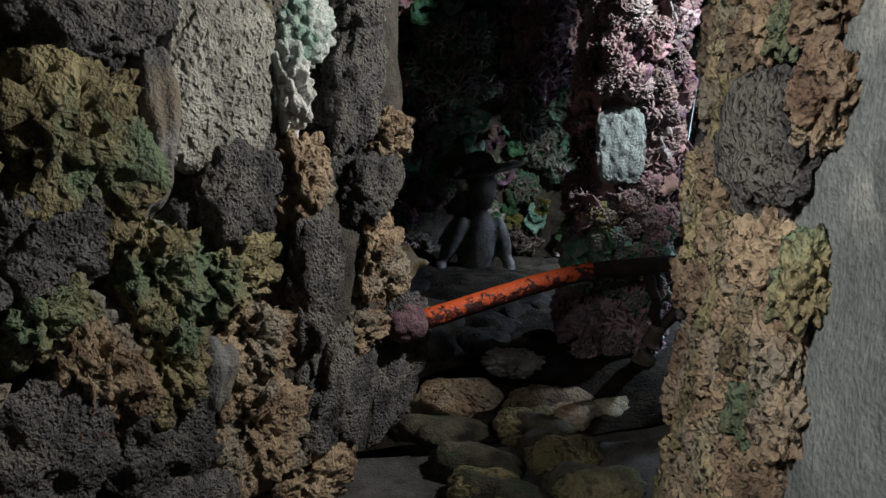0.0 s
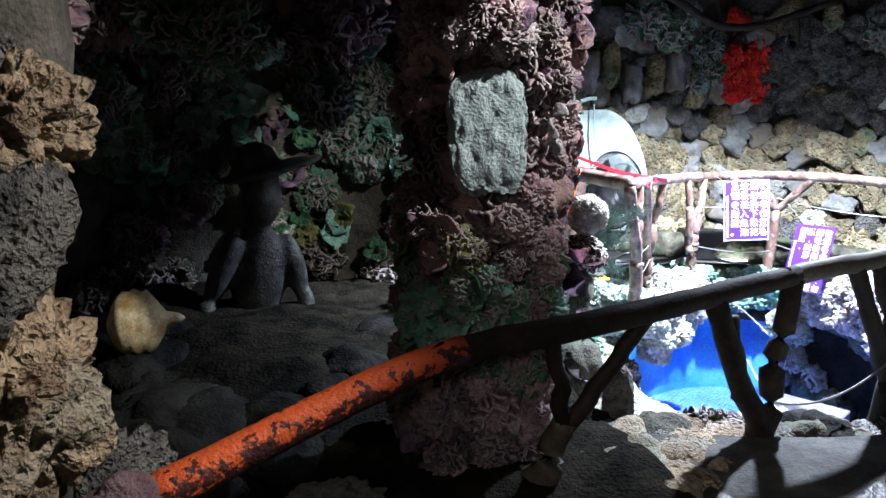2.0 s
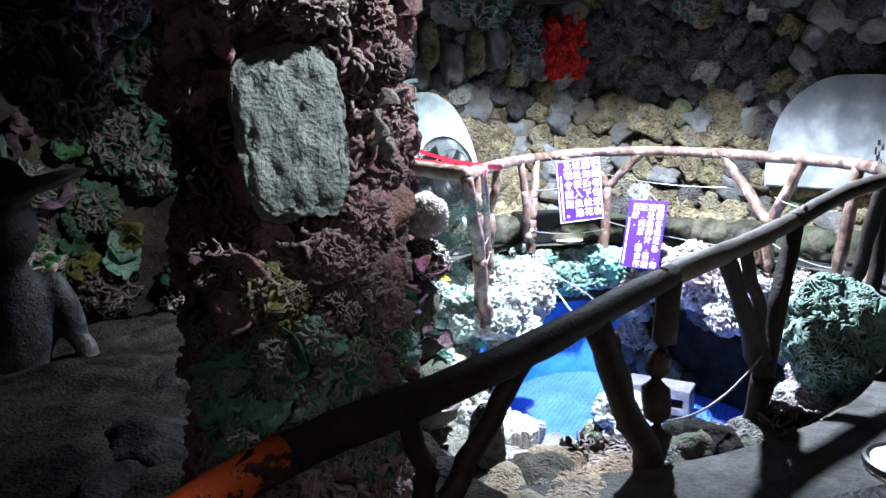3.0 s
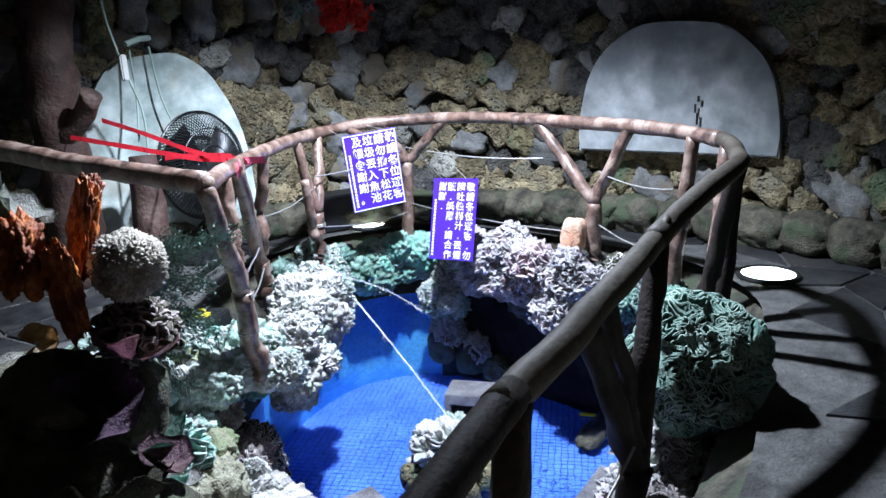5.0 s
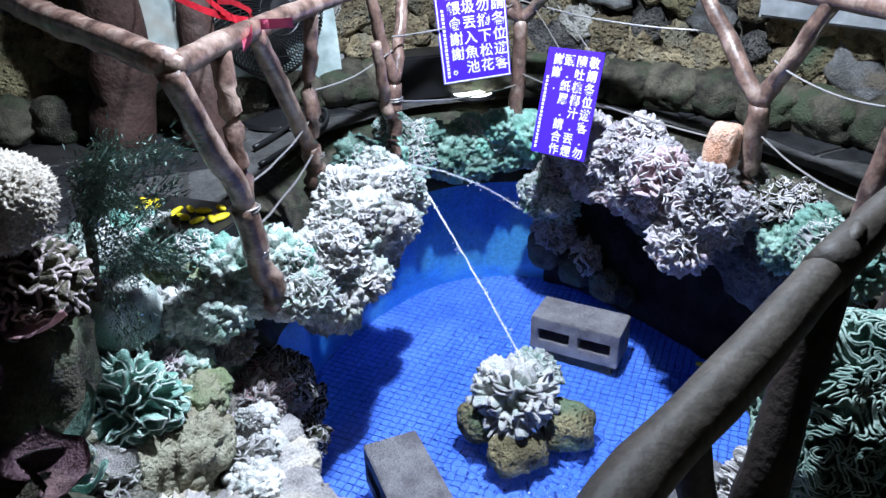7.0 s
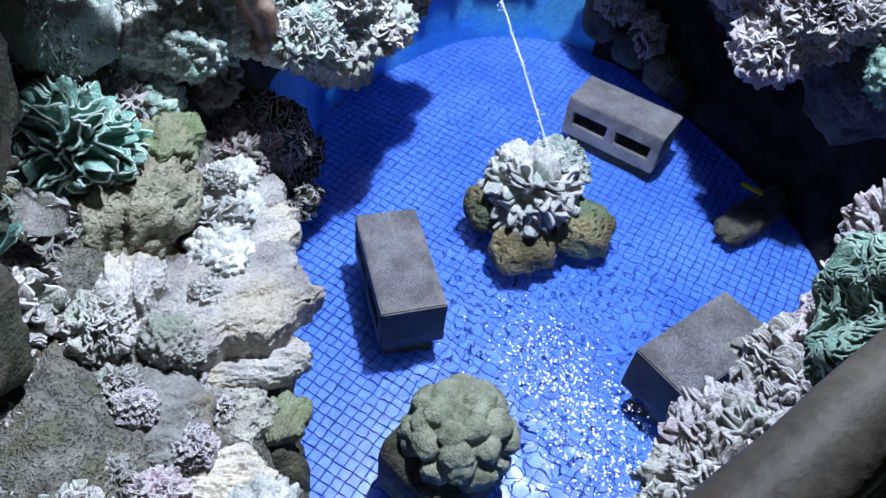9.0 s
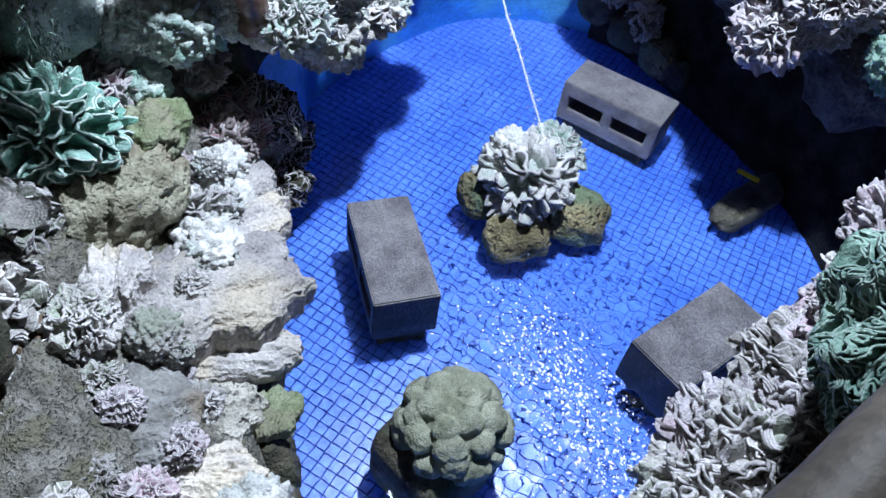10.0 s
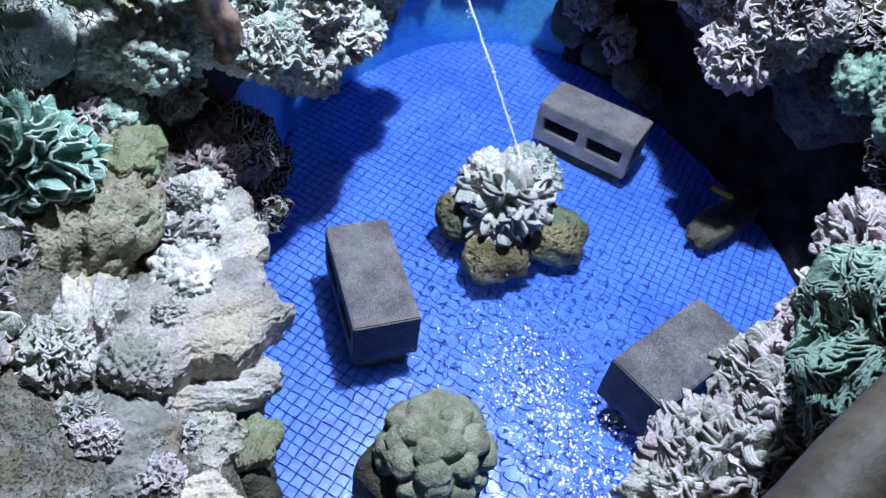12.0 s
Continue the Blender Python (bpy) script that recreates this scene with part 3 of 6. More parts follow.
ledge = put("pond_ledge", rim_strip("pond_ledge", [(1.22, FLOOR - 0.014, 0.1), (1.1, FLOOR - 0.1, 0.1), (1.06, FLOOR - 0.14, 0.08), (1.03, 0.6, 0.06), (1.0, 0.52, 0.05), (0.99, 0.47, 0.03)], MOSS_SHADE))
tagged(ledge, "rough dark ledge round the pond", "ledge", kind="structure")
pool = put("pool_wall", rim_strip("pool_wall", [(1.0, 0.5, 0.06), (1.0, BED - 0.02, BED - 0.02)], POOL))
tagged(pool, "blue painted concrete wall of the sunken pond", "pond wall", kind="structure")
bed = put("pond_bed", mesh_from("pond_bed", [(x, y, BED - 0.004) for x, y in ((0.9, 1.9), (4.1, 1.9), (4.1, 5.0), (0.9, 5.0))], [(0, 1, 2, 3)], GROUT))
tagged(bed, "dark blue grout bed of the tiled pond", "pond floor", kind="structure")


def water_mesh():
    n, rings = len(FINE_RING), 130
    verts, faces = [], []
    for k in range(rings):
        s = 0.02 + 0.985 * k / (rings - 1)
        verts.append(CENTRE + (FINE_RING - CENTRE) * s)
    xy = np.concatenate(verts)
    z = np.zeros(len(xy))
    p3 = np.column_stack([xy, np.zeros(len(xy))])
    z += 0.0013 * fractal(p3 * 7, 3, 4, 0.6)
    stir = np.exp(-(((xy - (2.52, 2.75)) / (0.42, 0.46)) ** 2).sum(1))
    z += stir * 0.018 * fractal(p3 * 16, 9, 4, 0.7)
    for cx, cy, f, a in ((2.86, 3.25, 95, 0.0016), (3.45, 3.2, 80, 0.0018), (2.9, 4.0, 90, 0.0012), (2.5, 3.15, 100, 0.0012)):
        d = np.hypot(xy[:, 0] - cx, xy[:, 1] - cy)
        z += a * np.cos(d * f) * np.exp(-d * 5)
    for k in range(rings - 1):
        for i in range(n):
            j = (i + 1) % n
            faces.append((k * n + i, (k + 1) * n + i, (k + 1) * n + j, k * n + j))
    me = mesh_from("water", np.column_stack([xy, z + WATER_Z]), faces, WATER)
    return me


water = put("water", water_mesh())
water.visible_shadow = False
tagged(water, "clear rippling pond water over blue tiles", "water", kind="structure")


# ---- walls, ceiling ----
def wall_points(plan, step):
    c = curve_points([(*q, 0) for q in plan], step)[:, :2]
    d = np.gradient(c, axis=0)
    d /= np.linalg.norm(d, axis=1)[:, None]
    return c, d


def rough_wall(name, plan, low, high, material, label, bulge=0.06, lean=0.0, thick=0.3):
    c, d = wall_points(plan, 0.06)
    normal = np.stack([d[:, 1], -d[:, 0]], 1)
    zs = np.linspace(low, high, int((high - low) / 0.07) + 2)
    verts, faces, n, m = [], [], len(c), len(zs)
    for z in zs:
        p3 = np.column_stack([c, np.full(n, z)])
        off = bulge * fractal(p3 * 2.5, 21, 3)
        verts.append(np.column_stack([c + normal * (off + lean * (z - low))[:, None], np.full(n, z)]))
    for z in zs[::-1][[0, -1]]:
        verts.append(np.column_stack([c - normal * thick, np.full(n, z)]))
    for k in range(m + 1):
        for i in range(n - 1):
            faces.append((k * n + i, k * n + i + 1, (k + 1) * n + i + 1, (k + 1) * n + i))
    ob = put(name, mesh_from(name, np.concatenate(verts), faces, material))
    return tagged(ob, label, "wall", kind="structure")


wall_back = rough_wall("wall_back", WALL_PLAN, FLOOR - 0.1, 3.35, MORTAR, "cave wall of fitted tan and black lava stones")
NICHE_PLAN = [(-1.05, 2.2), (-1.0, 3.2), (-0.6, 4.15), (0.2, 4.42), (0.95, 4.2), (1.15, 4.6), (0.95, 5.75)]
wall_niche = rough_wall("wall_niche", NICHE_PLAN, 0.3, 3.35, MORTAR, "dark niche wall grown over with coloured coral", 0.1)
LEFT_PLAN = [(-1.3, -3.2), (-1.35, -0.6), (-1.2, 0.35), (-0.82, 0.98), (-0.5, 1.42), (-0.42, 1.7), (-0.7, 2.0), (-1.05, 2.2)]
wall_left = rough_wall("wall_left", LEFT_PLAN, 0.2, 3.35, MORTAR, "passage wall of large lava and coral stones", 0.05)
JAMB_PLAN = [(0.62, 0.3), (0.56, 0.4), (0.46, 0.46), (0.36, 0.46), (0.285, 0.41), (0.265, 0.3), (0.26, 0.1), (0.255, -0.08), (0.255, -0.25), (0.265, -0.45), (0.275, -0.8), (0.29, -1.3), (0.31, -1.9), (0.32, -2.5), (0.33, -3.2)]
wall_jamb = rough_wall("wall_jamb", JAMB_PLAN, 0.2, 3.35, PLASTER, "rubble door jamb edged with smeared grey plaster", 0.03)

# Added near-black sheet standing for the shade under the coral bank.
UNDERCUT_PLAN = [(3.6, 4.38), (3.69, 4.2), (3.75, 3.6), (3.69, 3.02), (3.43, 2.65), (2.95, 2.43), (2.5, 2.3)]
undercut = rough_wall("pond_undercut", UNDERCUT_PLAN, BED - 0.02, 0.6, SHADEROCK, "near-black sheet for the shade under the coral bank", 0.02, 0.0, 0.05)


# Sheet added over the niche floor to paint its shade near-black.
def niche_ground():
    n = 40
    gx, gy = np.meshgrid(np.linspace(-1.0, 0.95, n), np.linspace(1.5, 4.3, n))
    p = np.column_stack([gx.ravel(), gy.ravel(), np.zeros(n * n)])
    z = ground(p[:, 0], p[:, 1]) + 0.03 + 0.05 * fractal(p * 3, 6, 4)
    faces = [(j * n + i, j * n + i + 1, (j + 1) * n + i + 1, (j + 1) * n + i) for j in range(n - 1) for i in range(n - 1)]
    return mesh_from("niche_ground", np.column_stack([p[:, :2], z]), faces, NICHESHADE)


shade_ground = put("niche_ground", niche_ground())
tagged(shade_ground, "near-black ground sheet painted for the niche shade", "ground", kind="structure")

ceiling_bm = bmesh.new()
bmesh.ops.create_grid(ceiling_bm, x_segments=60, y_segments=60, size=4.8, matrix=Matrix.Translation((1.6, 2.2, 3.22)))
for v in ceiling_bm.verts:
    v.co.z += 0.12 * noise.fractal(v.co * 1.5, 1.0, 2.0, 4)
bmesh.ops.solidify(ceiling_bm, geom=ceiling_bm.faces[:], thickness=-0.1)
ceiling = part("ceiling", ceiling_bm, MORTAR, None, smooth=True)
tagged(ceiling, "rough dark rock ceiling of the grotto", "ceiling", kind="structure")


# ---- fence of branches ----
RAIL = [(-0.287, 1.645, 1.022), (0.264, 1.815, 1.19), (0.647, 1.845, 1.253), (0.88, 1.892, 1.276), (1.161, 1.987, 1.293), (1.442, 2.083, 1.31), (1.657, 2.115, 1.336), (1.819, 2.166, 1.339), (2.049, 2.215, 1.36), (2.305, 2.269, 1.394), (2.548, 2.282, 1.45), (2.816, 2.316, 1.473), (3.068, 2.411, 1.469), (3.328, 2.581, 1.488), (3.479, 2.945, 1.506), (3.55, 3.397, 1.512), (3.557, 3.859, 1.522), (3.463, 4.235, 1.518), (3.231, 4.483, 1.505), (2.96, 4.509, 1.489), (2.589, 4.304, 1.486), (2.207, 3.986, 1.481), (1.906, 3.679, 1.483), (1.73, 3.475, 1.481)]
fence = thing("branch_fence", (2.7, 2.2, FLOOR), "rustic fence of varnished crooked branches round the pond", "fence")
rail_pts = curve_points(RAIL, 0.04)


def log(name, pts, r0, r1, material, parent, label="", knobbly=0.16, seed=0, sides=12):
    n = len(pts)
    return part(name, tube(bmesh.new(), pts, [r0 + (r1 - r0) * i / max(1, n - 1) for i in range(n)], sides, knobbly, seed), material, parent, label, smooth=True)


def between(a, b, sag=0.0, n=14, wave=0.012, seed=0):
    out = []
    for i in range(n + 1):
        s = i / n
        q = Vector(a).lerp(Vector(b), s)
        q += Vector((noise.noise((s * 3, seed, 0)), noise.noise((s * 3, seed, 5)), 0)) * wave * math.sin(math.pi * min(1, s * 1.2 + 0.1))
        q.z -= sag * 4 * s * (1 - s)
        out.append(q)
    return out


def rail_piece(x0, y0, x1, y1):
    i = int(np.argmin(((rail_pts[:, :2] - (x0, y0)) ** 2).sum(1)))
    j = int(np.argmin(((rail_pts[:, :2] - (x1, y1)) ** 2).sum(1)))
    return rail_pts[i : j + 1]


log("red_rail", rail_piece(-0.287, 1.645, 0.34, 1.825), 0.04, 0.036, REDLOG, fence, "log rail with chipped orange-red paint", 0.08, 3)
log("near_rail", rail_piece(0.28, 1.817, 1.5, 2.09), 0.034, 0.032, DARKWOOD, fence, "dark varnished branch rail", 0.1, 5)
log("middle_rail", rail_piece(1.44, 2.083, 2.32, 2.272), 0.0325, 0.029, GREYWOOD, fence, "grey-brown weathered branch rail", 0.1, 6)
log("side_rail", rail_piece(2.22, 2.25, 3.36, 2.64), 0.03, 0.03, GREYWOOD, fence, "grey weathered branch rail", 0.08, 7)
log("far_rail", rail_piece(3.31, 2.57, 1.73, 3.475), 0.031, 0.03, BARK, fence, "brown peeling branch rail", 0.14, 9)
log("left_rail", between((1.74, 3.48, 1.49), (1.42, 4.75, 1.59), 0.01, 26, 0.02, 4), 0.036, 0.042, BARK, fence, "brown branch rail running to the trunk", 0.16, 4)
for q in ((0.264, 1.815, 1.19), (0.04, 1.75, 1.125), (-0.1, 1.705, 1.082), (2.3, 2.268, 1.394)):
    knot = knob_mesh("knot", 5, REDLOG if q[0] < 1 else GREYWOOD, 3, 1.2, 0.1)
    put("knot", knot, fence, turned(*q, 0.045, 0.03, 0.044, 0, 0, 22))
lump = put("rail_socket", knob_mesh("rail_socket", 8, LUMP, 4, 1.6, 0.16), None, turned(-0.33, 1.6, 1.02, 0.1, 0.07, 0.085, 10, 0, 30))
tagged(lump, "maroon cement lump fixing the rail to the rock", "cement lump")


def rail_at(x, y):
    return Vector(rail_pts[int(np.argmin(((rail_pts[:, :2] - (x, y)) ** 2).sum(1)))])


def prop(a, b, r0, r1, material, seed):
    log("post", between(a, b, 0, 12, 0.03, seed), r0, r1, material, fence, knobbly=0.2, seed=seed, sides=10)


# near forked post
JOIN = Vector((1.4, 2.06, 0.86))
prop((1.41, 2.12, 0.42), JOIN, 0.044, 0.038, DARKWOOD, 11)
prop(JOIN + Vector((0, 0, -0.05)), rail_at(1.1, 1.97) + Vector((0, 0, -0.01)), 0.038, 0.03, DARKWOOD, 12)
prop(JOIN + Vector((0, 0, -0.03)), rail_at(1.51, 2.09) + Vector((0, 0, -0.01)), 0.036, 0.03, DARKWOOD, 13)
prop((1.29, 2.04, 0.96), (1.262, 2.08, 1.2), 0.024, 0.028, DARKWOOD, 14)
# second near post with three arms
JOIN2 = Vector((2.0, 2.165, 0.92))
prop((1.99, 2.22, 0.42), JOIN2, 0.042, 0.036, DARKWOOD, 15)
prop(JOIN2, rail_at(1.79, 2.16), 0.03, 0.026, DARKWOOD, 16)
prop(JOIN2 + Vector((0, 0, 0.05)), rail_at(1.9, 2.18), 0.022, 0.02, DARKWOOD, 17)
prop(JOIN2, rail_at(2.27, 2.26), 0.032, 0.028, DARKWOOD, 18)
# pillar prop
prop((0.6, 1.98, 0.72), (0.66, 1.9, 1.0), 0.05, 0.03, GREYWOOD, 19)
prop((0.66, 1.9, 0.98), rail_at(0.58, 1.84), 0.022, 0.02, DARKWOOD, 20)
prop((0.66, 1.9, 0.98), rail_at(0.86, 1.92), 0.024, 0.02, DARKWOOD, 21)
# right corner posts
for (bx, by), (tx, ty), sd in (((2.93, 2.5), (2.9, 2.43), 23), ((3.1, 2.47), (3.08, 2.5), 24), ((3.09, 2.5), (3.24, 2.62), 25), ((3.4, 2.82), (3.33, 2.74), 26)):
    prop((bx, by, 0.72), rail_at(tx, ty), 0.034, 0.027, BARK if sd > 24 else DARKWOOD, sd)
# far posts
P4 = Vector((3.52, 3.25, 1.15))
prop((3.54, 3.27, 0.74), P4, 0.036, 0.034, BARK, 31)
prop(P4, rail_at(3.5, 3.08), 0.03, 0.026, BARK, 32)
prop(P4, rail_at(3.68, 3.62), 0.03, 0.026, BARK, 33)
PC = Vector((3.42, 4.4, 1.28))
prop((3.42, 4.42, 0.8), PC, 0.034, 0.032, BARK, 34)
for tx, ty in ((3.12, 4.55), (3.36, 4.5), (3.64, 4.2)):
    prop(PC, rail_at(tx, ty), 0.028, 0.024, BARK, 35 + int(10 * tx))
P3 = Vector((2.74, 4.33, 1.12))
prop((2.72, 4.32, 0.82), P3, 0.034, 0.03, BARK, 41)
prop(P3, rail_at(2.66, 4.33), 0.026, 0.022, BARK, 42)
prop(P3, rail_at(2.9, 4.48), 0.026, 0.022, BARK, 43)
prop((2.7, 4.3, 1.0), (2.64, 4.27, 1.3), 0.026, 0.02, BARK, 44)
P2 = Vector((2.3, 4.16, 1.0))
prop((2.32, 4.18, 0.8), P2, 0.04, 0.036, BARK, 45)
prop(P2, rail_at(2.06, 3.84), 0.03, 0.028, BARK, 46)
prop(P2, rail_at(2.34, 4.08), 0.028, 0.024, BARK, 47)
PJ = Vector((1.88, 3.6, 1.08))
prop((1.93, 3.64, 0.74), PJ, 0.036, 0.036, BARK, 48)
prop(PJ, rail_at(1.74, 3.48), 0.03, 0.03, BARK, 49)
prop(PJ, rail_at(1.92, 3.68), 0.03, 0.028, BARK, 50)

wires = []
for k, (a, b) in enumerate((((1.88, 3.6, 1.13), (2.3, 4.14, 1.1)), ((1.88, 3.6, 1.0), (2.3, 4.14, 0.98)), ((2.3, 4.14, 1.2), (2.74, 4.33, 1.25)), ((2.74, 4.33, 1.05), (3.42, 4.4, 1.0)), ((2.74, 4.33, 1.3), (3.42, 4.4, 1.36)), ((3.42, 4.4, 1.36), (3.66, 3.6, 1.32)), ((3.42, 4.4, 1.05), (3.53, 3.26, 1.0)), ((3.53, 3.26, 1.06), (3.38, 2.8, 1.0)), ((3.51, 3.22, 1.3), (3.36, 2.78, 1.28)), ((1.448, 2.1, 0.92), (1.95, 2.14, 1.0)))):
    w = part("wire", tube(bmesh.new(), between(a, b, 0.025 if k < 9 else 0.06, 12, 0.01, k), 0.0035, 5), WIRE, fence)
    w["label"] = "thin twisted wire"


def binding(x, y, z, r, lean=0):
    """Two turns of wire round a post."""
    bm = bmesh.new()
    m = pose(x, y, z, lean, 0.6 * lean, 0)
    tube(bm, [m @ Vector((r * math.cos(a), r * math.sin(a), 0.0016 * a)) for a in np.arange(0, 12.6, 0.45)], 0.0028, 5)
    part("binding", bm, WIRE, fence, "wire bound round the post", smooth=True)


for x, y, z, r, lean in ((1.885, 3.605, 1.06, 0.037, 4), (1.9, 3.62, 0.92, 0.037, 4), (3.53, 3.26, 1.06, 0.036, 0), (2.735, 4.325, 1.05, 0.034, 0), (2.31, 4.17, 0.95, 0.04, 0), (1.99, 2.19, 0.75, 0.043, 0), (1.41, 2.09, 0.72, 0.045, 0)):
    binding(x, y, z, r, lean)


# ---- stones of the walls ----
def wall_stone(parent, x, y, z, w, h, face, me, material=None, depth=0.09, tilt=0.0):
    return put("stone", me, parent, turned(x, y, z, w, depth, h, 0, tilt, face), material=material)


left_stones = [("P", -0.83, 0.95, 1.8, 0.155, 0.209), ("L", -0.55, 1.37, 1.83, 0.1, 0.182), ("L", -1.02, 0.64, 1.92, 0.17, 0.11), ("O", -1.03, 0.62, 1.64, 0.151, 0.19), ("L", -0.8, 1.0, 1.5, 0.111, 0.12),
    ("T", -0.66, 1.2, 1.53, 0.1, 0.128), ("L", -0.5, 1.46, 1.5, 0.115, 0.11), ("T", -0.46, 1.54, 1.68, 0.09, 0.085), ("W", -0.7, 1.15, 1.8, 0.055, 0.1), ("T", -0.47, 1.52, 1.27, 0.11, 0.15),
    ("L", -0.64, 1.23, 1.22, 0.1, 0.2), ("O", -0.8, 1.0, 1.3, 0.13, 0.11), ("O", -0.92, 0.81, 1.33, 0.09, 0.12), ("T", -0.76, 1.06, 1.11, 0.1, 0.1), ("T", -1.01, 0.66, 1.11, 0.1, 0.16),
    ("L", -0.55, 1.37, 0.82, 0.15, 0.22), ("L", -0.42, 1.72, 0.78, 0.12, 0.26), ("O", -0.91, 0.82, 1.1, 0.085, 0.12), ("T", -0.75, 1.07, 0.84, 0.14, 0.15), ("G", -0.84, 0.94, 1.03, 0.06, 0.09),
    ("L", -1.07, 0.57, 1.42, 0.11, 0.1), ("L", -0.92, 0.81, 0.88, 0.13, 0.13), ("T", -0.51, 1.43, 1.03, 0.1, 0.07), ("G", -0.93, 0.78, 1.66, 0.05, 0.17), ("O", -1.07, 0.56, 1.26, 0.1, 0.095),
    ("L", -1.07, 0.56, 0.97, 0.13, 0.14), ("L", -0.55, 1.36, 2.07, 0.1, 0.08), ("L", -0.7, 1.17, 2.16, 0.12, 0.1), ("P", -0.86, 0.9, 2.12, 0.14, 0.12), ("O", -1.12, 0.4, 2.12, 0.16, 0.12), ("L", -0.9, 0.8, 0.66, 0.16, 0.12), ("T", -0.62, 1.25, 0.6, 0.14, 0.1),
    ("O", -1.2, 0.25, 1.75, 0.16, 0.2), ("L", -1.2, 0.25, 1.4, 0.16, 0.16), ("T", -1.2, 0.25, 1.05, 0.16, 0.2), ("L", -1.25, -0.1, 1.6, 0.18, 0.25), ("O", -1.25, -0.1, 1.1, 0.18, 0.25)]
for k, (kind, x, y, z, w, h) in enumerate(left_stones):
    mesh = {"P": BIG_PALE, "L": BIG_LAVA[k % 4], "T": BIG_TAN[k % 5], "O": BIG_TAN[(k + 1) % 5], "G": BOULDERS[k % 3], "W": KNOBS[0]}[kind]
    face = 56 + rng.uniform(-8, 8)
    wall_stone(wall_left, x, y, z, w * 1.42, h * 1.4, face, mesh, {"O": OCHRE, "W": WHITE, "G": GREY}.get(kind), 0.12 if kind != "P" else 0.09, rng.uniform(-14, 14))
put("coral", KNOBS[1], wall_left, turned(-0.66, 1.2, 1.98, 0.11, 0.08, 0.11, 0, 0, 50), material=MINT, label="pale mint coral set in the wall")
put("coral", KNOBS[2], wall_left, turned(-0.92, 0.8, 1.4, 0.09, 0.05, 0.05, 0, 0, 50), material=MINT, label="pale mint coral set in the wall")

for k in range(126):
    row, col = divmod(k, 7)
    z = 0.5 + 0.105 * row + rng.uniform(-0.02, 0.02)
    y = 0.4 - 0.07 * col + (0.03 if row % 2 else 0)
    if abs(z - 1.7) < 0.1 and -0.02 < y < 0.24:
        continue
    wall_stone(wall_jamb, 0.262 + (0.03 if col == 0 else 0), y, z, 0.062, 0.08, -88 + rng.uniform(-12, 12), BIG_TAN[k % 5], (None, OCHRE, None, TAN, None)[k % 5] if col else LAVA, 0.05, rng.uniform(-25, 25))
wall_stone(wall_jamb, 0.25, 0.12, 1.7, 0.14, 0.12, -88, BIG_LAVA[3], None, 0.05, 6)
for k in range(90):
    t = (k * 0.618) % 1.0
    x, y = -0.47 - 0.75 * t, 1.5 - 1.2 * t
    dark = rng.random() < 0.5
    r = rng.uniform(0.05, 0.09)
    wall_stone(wall_left, x - 0.03, y + 0.02, 0.5 + 1.9 * ((k * 0.7549) % 1.0), r, r, 56 + rng.uniform(-20, 20), rng.choice(STONES_LAVA if dark else STONES_TAN), None if dark else rng.choice((RUST, OCHRE, GREY)), 0.08, rng.uniform(-60, 60))

# fitted stones of the long wall
c, d = wall_points(WALL_PLAN, 0.02)
run = np.r_[0, np.cumsum(np.hypot(*np.diff(c, axis=0).T))]
spare = []
for k in range(620):
    sdist = 0.5 + (run[-1] - 2.6) * ((k * 0.61803) % 1.0)
    z = FLOOR + 0.05 + 1.75 * ((k * 0.754877) % 1.0)
    i = int(np.searchsorted(run, sdist))
    x, y = c[i]
    face = math.degrees(math.atan2(d[i, 1], d[i, 0]))
    nx, ny = d[i, 1], -d[i, 0]
    dark = noise.noise((x * 0.9, y * 0.9, z * 1.3)) + (z - 1.72) * 0.6 + rng.uniform(-0.35, 0.35) > 0.02
    big = rng.random() < 0.25
    w, h = rng.uniform(0.085, 0.15) * (1.4 if big else 1), rng.uniform(0.08, 0.13) * (1.35 if big else 1)
    mesh = rng.choice(STONES_LAVA if dark else STONES_TAN)
    t = rng.random()
    mat = None if t < 0.7 else GREY if t < 0.85 else OCHRE if t < 0.95 else PALE
    spare.append((turned(x + nx * 0.03, y + ny * 0.03, z, w, rng.uniform(0.06, 0.11), h, rng.uniform(-15, 15), rng.uniform(-50, 50), face + rng.uniform(-12, 12)), mesh, mat))
for m, mesh, mat in spare:
    put("stone", mesh, wall_back, m, material=mat)
# tall narrow stones above the marble
for k in range(9):
    x = 2.2 + 0.17 * k
    put("stone", STONES_LAVA[k % 6] if k % 3 else STONES_TAN[k % 6], wall_back, turned(x, 5.28 - 0.02 * k, 2.12 + 0.06 * (k % 3), 0.085, 0.1, 0.19, 0, rng.uniform(-8, 8), -8), material=GREY if k % 2 else OCHRE)

# stone bench along the wall foot
bench = []
for k in range(26):
    i = int(np.searchsorted(run, 1.3 + 0.24 * k))
    x, y = c[i]
    nx, ny = d[i, 1], -d[i, 0]
    # The fence's shadow on these boulders is put into their dark material.
    ob = put("boulder", BOULDERS[k % 3], None, turned(x + nx * 0.2, y + ny * 0.2, FLOOR + 0.09, 0.17 + rng.uniform(-0.02, 0.05), 0.15, 0.13, 0, 0, math.degrees(math.atan2(d[i, 1], d[i, 0])) + rng.uniform(-20, 20)), material=MOSS_SHADE)
    tagged(ob, "low grey boulder at the foot of the wall", "boulder", "boulders along the wall foot")


